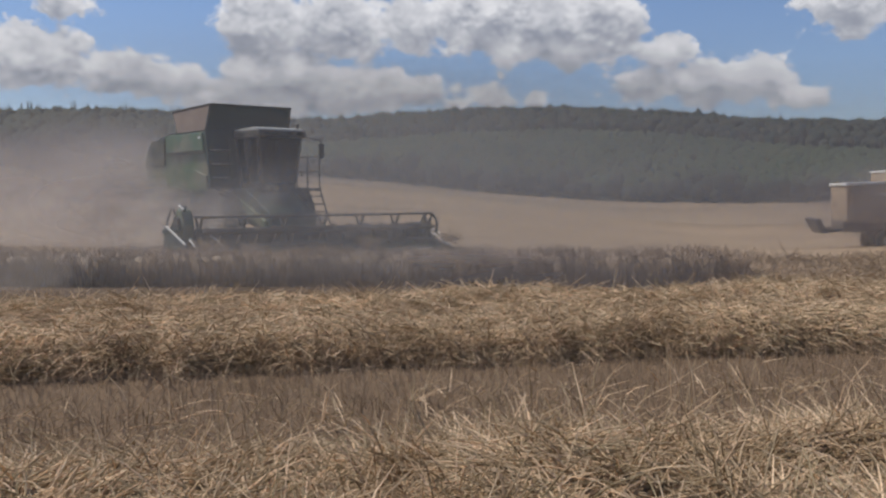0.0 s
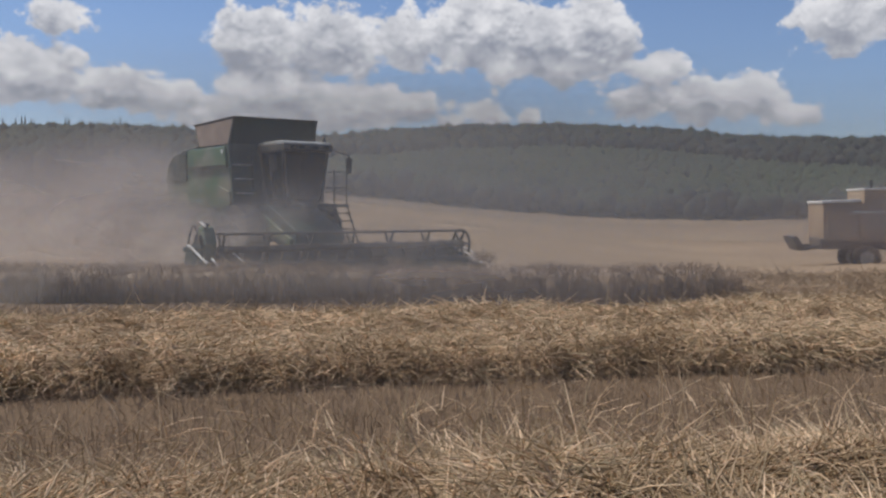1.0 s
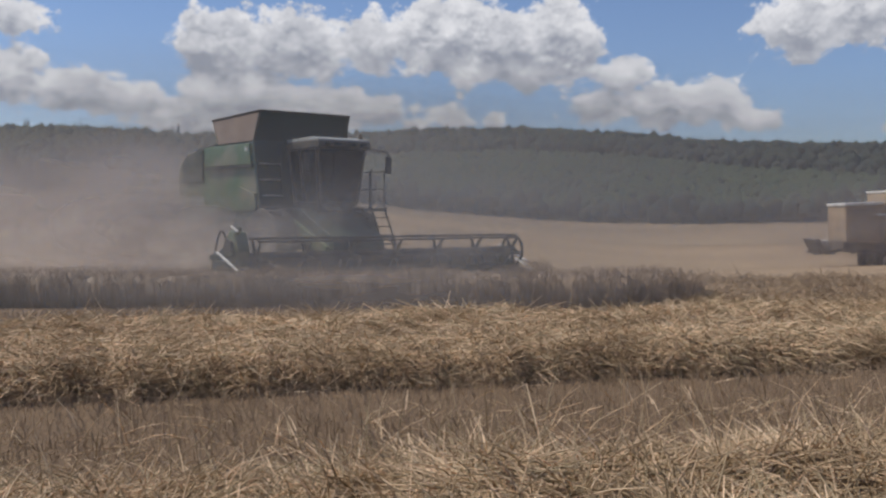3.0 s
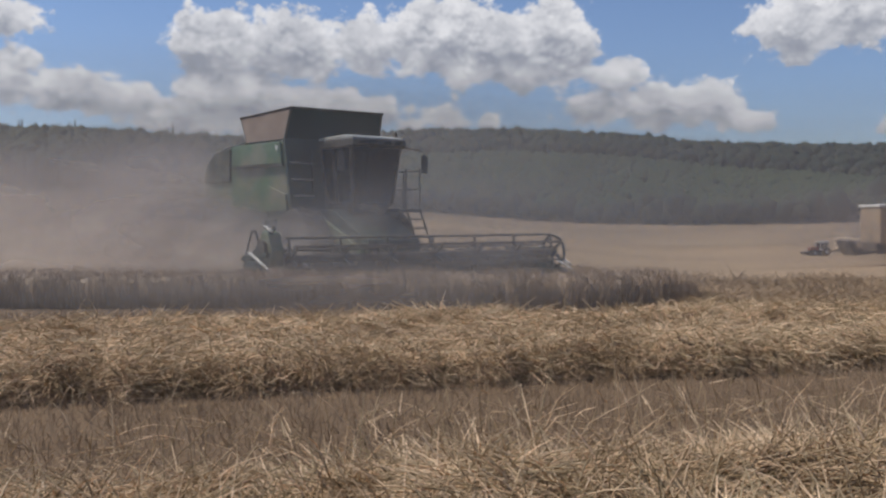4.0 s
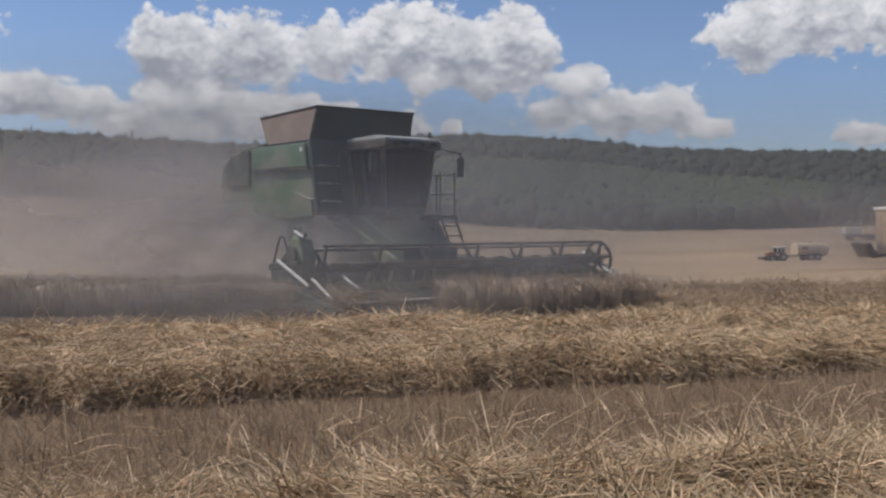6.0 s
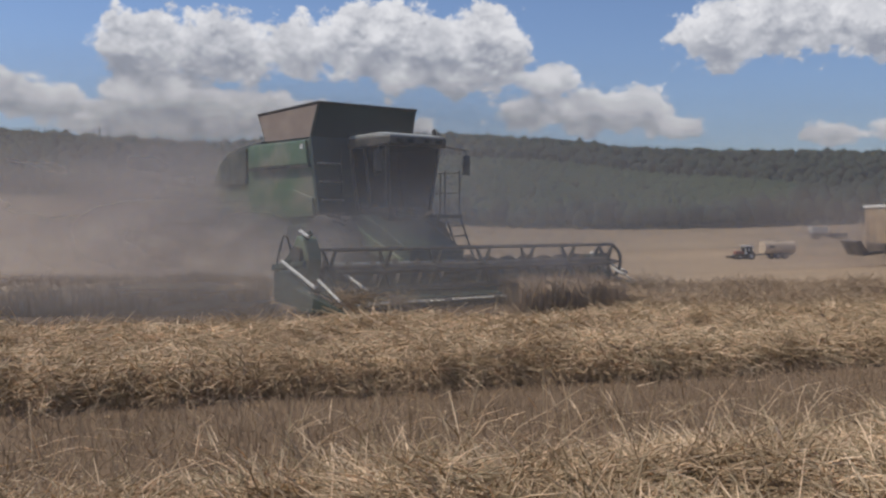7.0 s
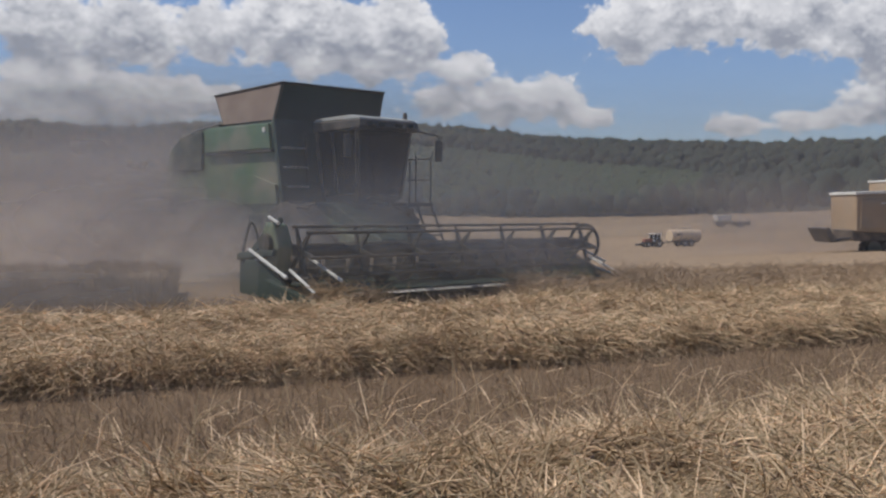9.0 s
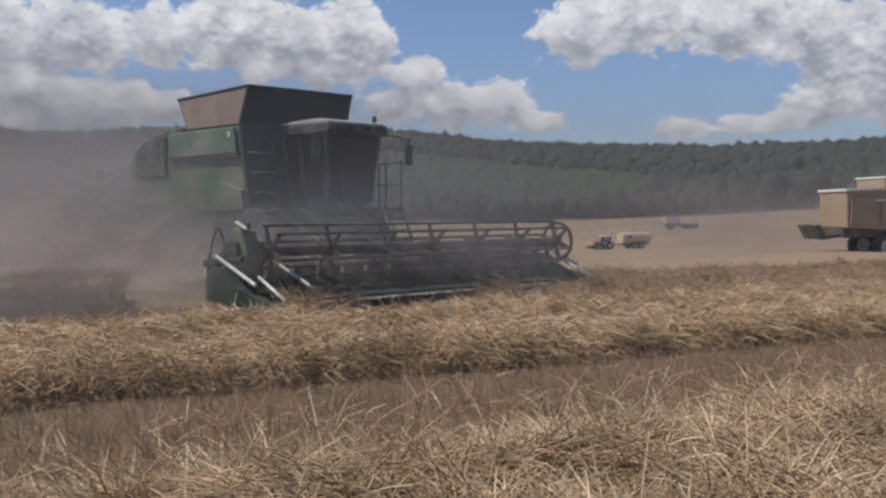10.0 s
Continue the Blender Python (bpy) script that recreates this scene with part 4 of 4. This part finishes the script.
def tanker(m):
    c = thing("tanker_trailer", "cream cylindrical tanker trailer hitched behind a tractor", "trailer", m=m)
    bm = bmesh.new()
    rod(bm, (-5.2, 0, 1.75), (0, 0, 1.75), 0.95, 28)
    part("tank", bm, CREAM, c)
    part("side_hatch", boxes((-1.5, -0.7, -1.0, -0.9, 1.75, 2.1), (-1.5, -0.7, 0.9, 1.0, 1.75, 2.1), bevel=0.03), BLACK, c, "dark side hatch")
    part("end_cap", rod(bmesh.new(), (-5.35, 0, 1.75), (-5.2, 0, 1.75), 0.7, 28, 0.94), BROWN, c)
    for x in (-3.6, -1.6):
        part("band", rod(bmesh.new(), (x - 0.05, 0, 1.75), (x + 0.05, 0, 1.75), 0.97, 28), STEEL, c)
    part("hatch", rod(bmesh.new(), (-2.6, 0, 2.65), (-2.6, 0, 2.85), 0.3, 16), BLACK, c)
    part("drawbar", boxes((0, 1.4, -0.12, 0.12, 0.6, 0.8), (-5.0, 0.1, -0.5, 0.5, 0.7, 0.9)), BLACK, c)
    for x, y in ((-3.3, -0.95), (-3.3, 0.95), (-2.1, -0.95), (-2.1, 0.95)):
        tyre(0.55, 0.4, 14, c).location = (x, y, 0.55)
    return c


def polar(a, r, z=None):
    x, y = r * math.sin(radians(a)), r * math.cos(radians(a))
    return x, y, land(x, y) if z is None else z


tx, ty, tz = polar(24.45, 150)
tractor(pose(tx, ty, tz, 0, 0, 188))
fwd = Vector((math.cos(radians(188)), math.sin(radians(188))))
qx, qy = tx - fwd.x * 2.95, ty - fwd.y * 2.95
tanker(pose(qx, qy, land(qx, qy), 0, 0, 188))


def far_drill(m):
    c = thing("farm_trailer", "small pale trailer and dark implement far across the field", "trailer", m=m)
    part("hopper", prism([(-1.6, 1.3), (1.2, 1.3), (1.6, 2.7), (-2.0, 2.7)], -1.2, 1.2, 0.05), WHITE, c, "pale hopper")
    part("implement", boxes((1.8, 5.4, -1.5, 1.5, 0.5, 1.3), (-2.0, 2.2, -0.9, 0.9, 0.8, 1.25), bevel=0.05), BLACK, c, "dark folded implement")
    for x, y in ((-0.6, -1.15), (-0.6, 1.15), (3.4, -1.4), (3.4, 1.4)):
        tyre(0.55, 0.4, 12, c).location = (x, y, 0.55)
    return c


fx, fy, fz = polar(28.4, 215)
far_drill(pose(fx, fy, fz, 0, 0, -8))


# ---- dust ----
DUST = dust_material("thick dust", 0.8, (0.71, 0.64, 0.585), 1.4)
THIN = dust_material("thin dust", 0.42, (0.66, 0.60, 0.55), 1.2)
VEIL = dust_material("dust veil", 0.26, (0.465, 0.46, 0.45), 1.0)


def dust_mesh(mat):
    """A bowed, uneven round sheet of a cloud."""
    verts, faces, n, rings = [(0, 0, 0)], [], 28, 7
    for i in range(1, rings + 1):
        for j in range(n):
            r, t = i / rings, 2 * math.pi * j / n
            x, z = r * math.cos(t), r * math.sin(t)
            verts.append((x, 0.3 * r * r + 0.12 * noise.noise((x * 2, z * 2, 1.0)), z))
    for j in range(n):
        faces.append((0, 1 + j, 1 + (j + 1) % n))
    for i in range(rings - 1):
        for j in range(n):
            a, b = 1 + i * n + j, 1 + i * n + (j + 1) % n
            faces.append((a, a + n, b + n, b))
    me = bpy.data.meshes.new("dust_cloud")
    me.from_pydata(verts, [], faces)
    me.materials.append(mat)
    me.shade_smooth()
    return me


DUST_MESH = {m.name: dust_mesh(m) for m in (DUST, THIN, VEIL)}
MOVING_DUST = []


def dust(mat, x, y, z, sx, sy, sz, label, drift=(0, 0, 0), follow=0.0, turn=0.0, ride=False):
    """A cloud of dust at its place when the clip begins; drift: metres a second, follow: share of the combine's way. ride: the place is in the combine's own space."""
    ob = tagged(new("dust_cloud", DUST_MESH[mat.name]), label, "dust", kind="stuff")
    ob.matrix_basis = pose(x, y, z) @ Matrix.Diagonal((sx, sy, sz, 1))
    MOVING_DUST.append((ob, Vector((x, y, z)), Vector(drift), follow, turn, ride))
    return ob


def dust_round_combine():
    rng = np.random.default_rng(40)
    # along the flank and behind, in the combine's own space
    for x, y, z, sx, sz, mat in ((-1.4, -2.2, 1.25, 2.0, 0.95, DUST), (-3.2, -2.1, 1.45, 2.5, 1.15, DUST), (-5.0, -2.0, 1.7, 2.8, 1.4, DUST), (-2.2, -3.4, 1.0, 2.8, 1.1, DUST), (-0.9, -3.0, 0.7, 1.9, 1.0, DUST), (-2.2, -2.4, 0.8, 2.2, 1.5, DUST), (-3.6, -2.6, 1.0, 2.6, 1.7, DUST), (-5.2, -2.3, 1.2, 3.0, 2.0, DUST), (-6.6, -1.8, 1.5, 3.2, 2.4, DUST), (-8.2, -0.8, 1.6, 3.6, 2.6, DUST), (-5.5, -2.9, 2.0, 3.4, 2.0, THIN), (-8.5, -2.0, 2.6, 4.0, 2.4, THIN), (-10.5, 0.5, 1.8, 4.6, 2.6, DUST), (-3.2, -3.0, 0.6, 3.2, 1.1, DUST), (-7.4, -3.2, 0.9, 4.4, 1.7, DUST), (-2.6, -2.7, 2.3, 3.2, 1.5, THIN), (-4.8, -2.6, 2.6, 3.2, 1.5, THIN), (-2.4, -2.9, 1.1, 2.4, 1.2, DUST), (-4.6, -3.3, 1.2, 3.0, 1.6, DUST)):
        dust(mat, x, y, z, sx, 0.6, sz, "thick brown dust beside and behind the combine", ride=True, turn=rng.uniform(-15, 15))
    for i in range(6):          # the trail left over the cut ground
        u = i / 5
        dust(DUST, -15.0 - 11 * u, 33.0 + 6 * u, 1.4 + rng.uniform(-0.2, 0.4), 6.0, 1.5, 2.6 + u, "dust trail over the cut field", follow=0.75 - 0.3 * u, turn=rng.uniform(-20, 20))
    for i in range(4):          # thinner, higher
        dust(THIN, -10.0 - 5.0 * i, 34.0 + 2.0 * i, 2.7 + rng.uniform(-0.3, 0.5), 7.0, 1.5, 2.3, "dust drifting above the combine", follow=0.85 - 0.1 * i, turn=rng.uniform(-20, 20))
    for x, y, z, sx, sz in ((1.3, -1.9, 1.2, 1.7, 0.75), (0.9, -2.2, 1.0, 1.9, 0.8), (1.5, -2.6, 1.2, 1.8, 0.8), (2.4, -3.0, 0.9, 1.9, 0.6), (2.3, -1.6, 1.4, 2.0, 0.8), (2.0, -0.4, 1.9, 1.6, 0.9), (4.6, 0.8, 0.9, 2.4, 0.6)):
        dust(THIN, x, y, z, sx, 0.4, sz, "dust rising over the header", ride=True, turn=rng.uniform(-15, 15))


dust_round_combine()
dust(THIN, -8.0, 15.8, 0.4, 10.0, 0.3, 0.9, "low dust along the standing barley", drift=(-0.2, 0, 0))
dust(THIN, 0.5, 15.7, 0.4, 8.0, 0.3, 0.8, "low dust along the standing barley", drift=(-0.4, 0, 0))
dust(VEIL, -4.0, 15.4, 1.9, 15.0, 0.8, 3.0, "thin dusty air before the combine", drift=(0.2, 0, 0))
dust(VEIL, -3.0, 14.9, 1.2, 13.0, 0.8, 1.8, "thin dusty air before the combine", drift=(0.3, 0, 0))
dust(VEIL, 4.0, 16.0, 1.9, 17.0, 0.8, 3.0, "thin dusty air before the combine", drift=(0.2, 0, 0))
dust(VEIL, -14.0, 62.0, 5.0, 36.0, 5.0, 9.0, "thin haze of dust over the field", drift=(-0.3, 0, 0))
dust(VEIL, 8.0, 75.0, 6.0, 34.0, 5.0, 9.5, "thin haze of dust over the field", drift=(-0.6, 0, 0))
dust(VEIL, 30.0, 85.0, 4.0, 34.0, 5.0, 9.0, "thin haze of dust over the field", drift=(-2.0, 0, 0))
dust(VEIL, 40.0, 180.0, 12.0, 210.0, 10.0, 34.0, "thin summer haze in front of the hill")
dust(VEIL, -60.0, 200.0, 14.0, 190.0, 10.0, 36.0, "thin summer haze in front of the hill")
dust(VEIL, 150.0, 170.0, 10.0, 150.0, 8.0, 32.0, "thin summer haze in front of the hill")
# round the yellow combine
dust(THIN, 21.5, 40.5, 0.6, 6.5, 1.0, 2.4, "dust round the yellow combine", drift=(0.8, 0, 0))
dust(THIN, 20.0, 40.0, 1.4, 7.0, 1.0, 2.4, "dust round the yellow combine", drift=(0.3, 0, 0))
dust(THIN, 17.0, 42.0, 0.2, 6.0, 1.0, 2.2, "dust round the yellow combine", drift=(0.9, 0, 0))
dust(THIN, 22.0, 41.0, 0.8, 7.0, 1.0, 3.0, "dust round the yellow combine", drift=(1.2, 0, 0))
dust(THIN, 27.0, 45.0, 1.8, 7.0, 1.0, 3.0, "dust round the yellow combine", drift=(1.3, 0, 0))


# ---- straw pushed along before the dividers ----
def straw_bunch(seed, size, count):
    rng = np.random.default_rng(seed)
    base = rng.normal(0, 1, (count, 3)) * np.array([size, size * 0.7, size * 0.4])
    v, f = strands(rng, base, rng.uniform(0.15, 0.4, count), rng.normal(1.2, 0.4, count), rng.uniform(0, 6.28, count), rng.uniform(0.003, 0.007, count), rng.uniform(0, 0.8, count))
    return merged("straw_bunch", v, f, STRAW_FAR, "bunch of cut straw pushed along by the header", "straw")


BUNCHES = [(straw_bunch(60, 0.2, 260), Vector((4.85, -3.5, 0.3))), (straw_bunch(61, 0.16, 160), Vector((4.95, 3.7, 0.3))), (straw_bunch(62, 0.14, 140), Vector((4.3, -2.2, 0.2))), (straw_bunch(63, 0.14, 140), Vector((4.2, 1.4, 0.2)))]


# ---- what moves ----
GREEN_WAY = [
    (0.0, -5.71, 28.55, -52.5), (0.5, -5.17, 27.99, -53.4), (1.0, -4.59, 27.41, -54.0), (1.5, -4.05, 26.79, -54.2), (2.0, -3.52, 26.13, -54.2),
    (2.5, -2.99, 25.44, -54.5), (4.0, -1.43, 23.87, -56.0), (4.5, -0.96, 23.42, -56.8), (5.0, -0.53, 22.99, -57.2), (5.5, -0.14, 22.6, -57.7),
    (7.0, 0.94, 21.58, -58.8), (7.5, 1.26, 21.26, -59.2), (8.0, 1.57, 20.96, -59.3), (8.5, 1.82, 20.7, -59.6), (9.0, 2.05, 20.48, -60.3),
    (9.5, 2.24, 20.25, -60.5), (10.0, 2.38, 20.05, -61.0)]
LIFT = [(0.0, -0.12), (2.5, -0.1), (4.5, -0.02), (5.5, 0.0), (7.0, 0.02), (8.5, 0.05), (10.0, 0.08)]
REEL_LIFT = [(0.0, -0.4), (2.5, -0.36), (4.5, -0.3), (5.5, -0.27), (7.0, -0.3), (8.0, -0.3), (8.5, -0.22), (9.0, -0.12), (9.5, -0.05), (10.0, 0.0)]
REEL_TURN = [(0.0, -15.0), (1.5, -12.0), (2.5, -10.0), (4.5, -5.5), (5.5, -3.3), (7.0, 0.0), (7.47, 1.0), (7.95, 2.0), (10.0, 6.3)]      # sixths of a turn
YELLOW_WAY = [(0.0, 22.2, -1.2), (0.5, 21.58, -1.22), (1.0, 21.41, -1.22), (1.5, 21.66, -1.2), (2.5, 23.53, -1.13), (4.0, 26.65, -1.13), (5.5, 29.11, -1.0), (7.0, 31.01, -0.9), (8.5, 33.45, -0.85), (10.0, 36.87, -0.58)]


def green_at(t):
    return [float(np.interp(t, [r[0] for r in GREEN_WAY], [r[k] for r in GREEN_WAY])) for k in (1, 2, 3)]


def motions():
    walk(COMBINE, [(t, pose(x, y, 0, 0, 0, a)) for t, x, y, a in GREEN_WAY])
    lift = lambda t: float(np.interp(t, [r[0] for r in REEL_LIFT], [r[1] for r in REEL_LIFT]))
    walk(HEADER, [(t, pose(0, OFFSET, z)) for t, z in LIFT])
    walk(REEL, [(t, pose(REEL_X, OFFSET, REEL_Z + lift(t), 0, 60 * float(np.interp(t, *zip(*REEL_TURN))), 0)) for t in np.arange(0, 10.01, 0.25)])
    gone, last, steps = 0.0, Vector(green_at(0)[:2]), []
    for t in np.arange(0, 10.01, 0.25):
        now = Vector(green_at(t)[:2])
        gone, last = gone + (now - last).length, now
        steps.append((t, gone))
    for wheel, x, y, r in WHEELS:
        walk(wheel, [(t, pose(x, y, r, 0, math.degrees(g / r), 0)) for t, g in steps])
    rows = []
    for t, a, z in YELLOW_WAY:
        x, y, _ = polar(a, 48.0, 0)
        rows.append((t, pose(x, y, z, 0, 0, -8 - 0.25 * (a - 21))))
    walk(YELLOW_COMBINE, rows)
    x0, y0, _ = green_at(0)
    for ob, at, drift, follow, turn, ride in MOVING_DUST:
        keys = []
        for t in np.arange(0, 10.01, 1.0):
            x, y, a = green_at(t)
            p = pose(x, y, 0, 0, 0, a) @ at if ride else at + drift * t + Vector((x - x0, y - y0, 0)) * follow
            keys.append((t, pose(*p, 0, 0, -math.degrees(math.atan2(p.x, p.y)) + turn)))
        walk(ob, keys)
    for ob, at in BUNCHES:
        walk(ob, [(t, pose(x, y, 0, 0, 0, a) @ pose(*at)) for t, x, y, a in GREEN_WAY])
    for ob in PATCHES:      # each patch is laid over as the reel reaches it
        px, py = ob.matrix_basis.translation.x, CROP_Y0 + 0.7
        when = 10.0
        for t in np.arange(0, 10.0, 0.05):
            x, y, a = green_at(t)
            if (px - x) * math.cos(radians(a)) + (py - y) * math.sin(radians(a)) < 5.0:
                when = t
                break
        when = min(max(when, 0.5), 9.4)
        walk(ob, [(0, pose(px, CROP_Y1, 0)), (when - 0.1, pose(px, CROP_Y1, 0)), (when + 0.1, pose(px, CROP_Y1, -0.12, 42, 0, 0)), (when + 0.35, pose(px, CROP_Y1, -0.06, 80, 0, 0)), (10.0, pose(px, CROP_Y1, -0.06, 80, 0, 0))])


motions()
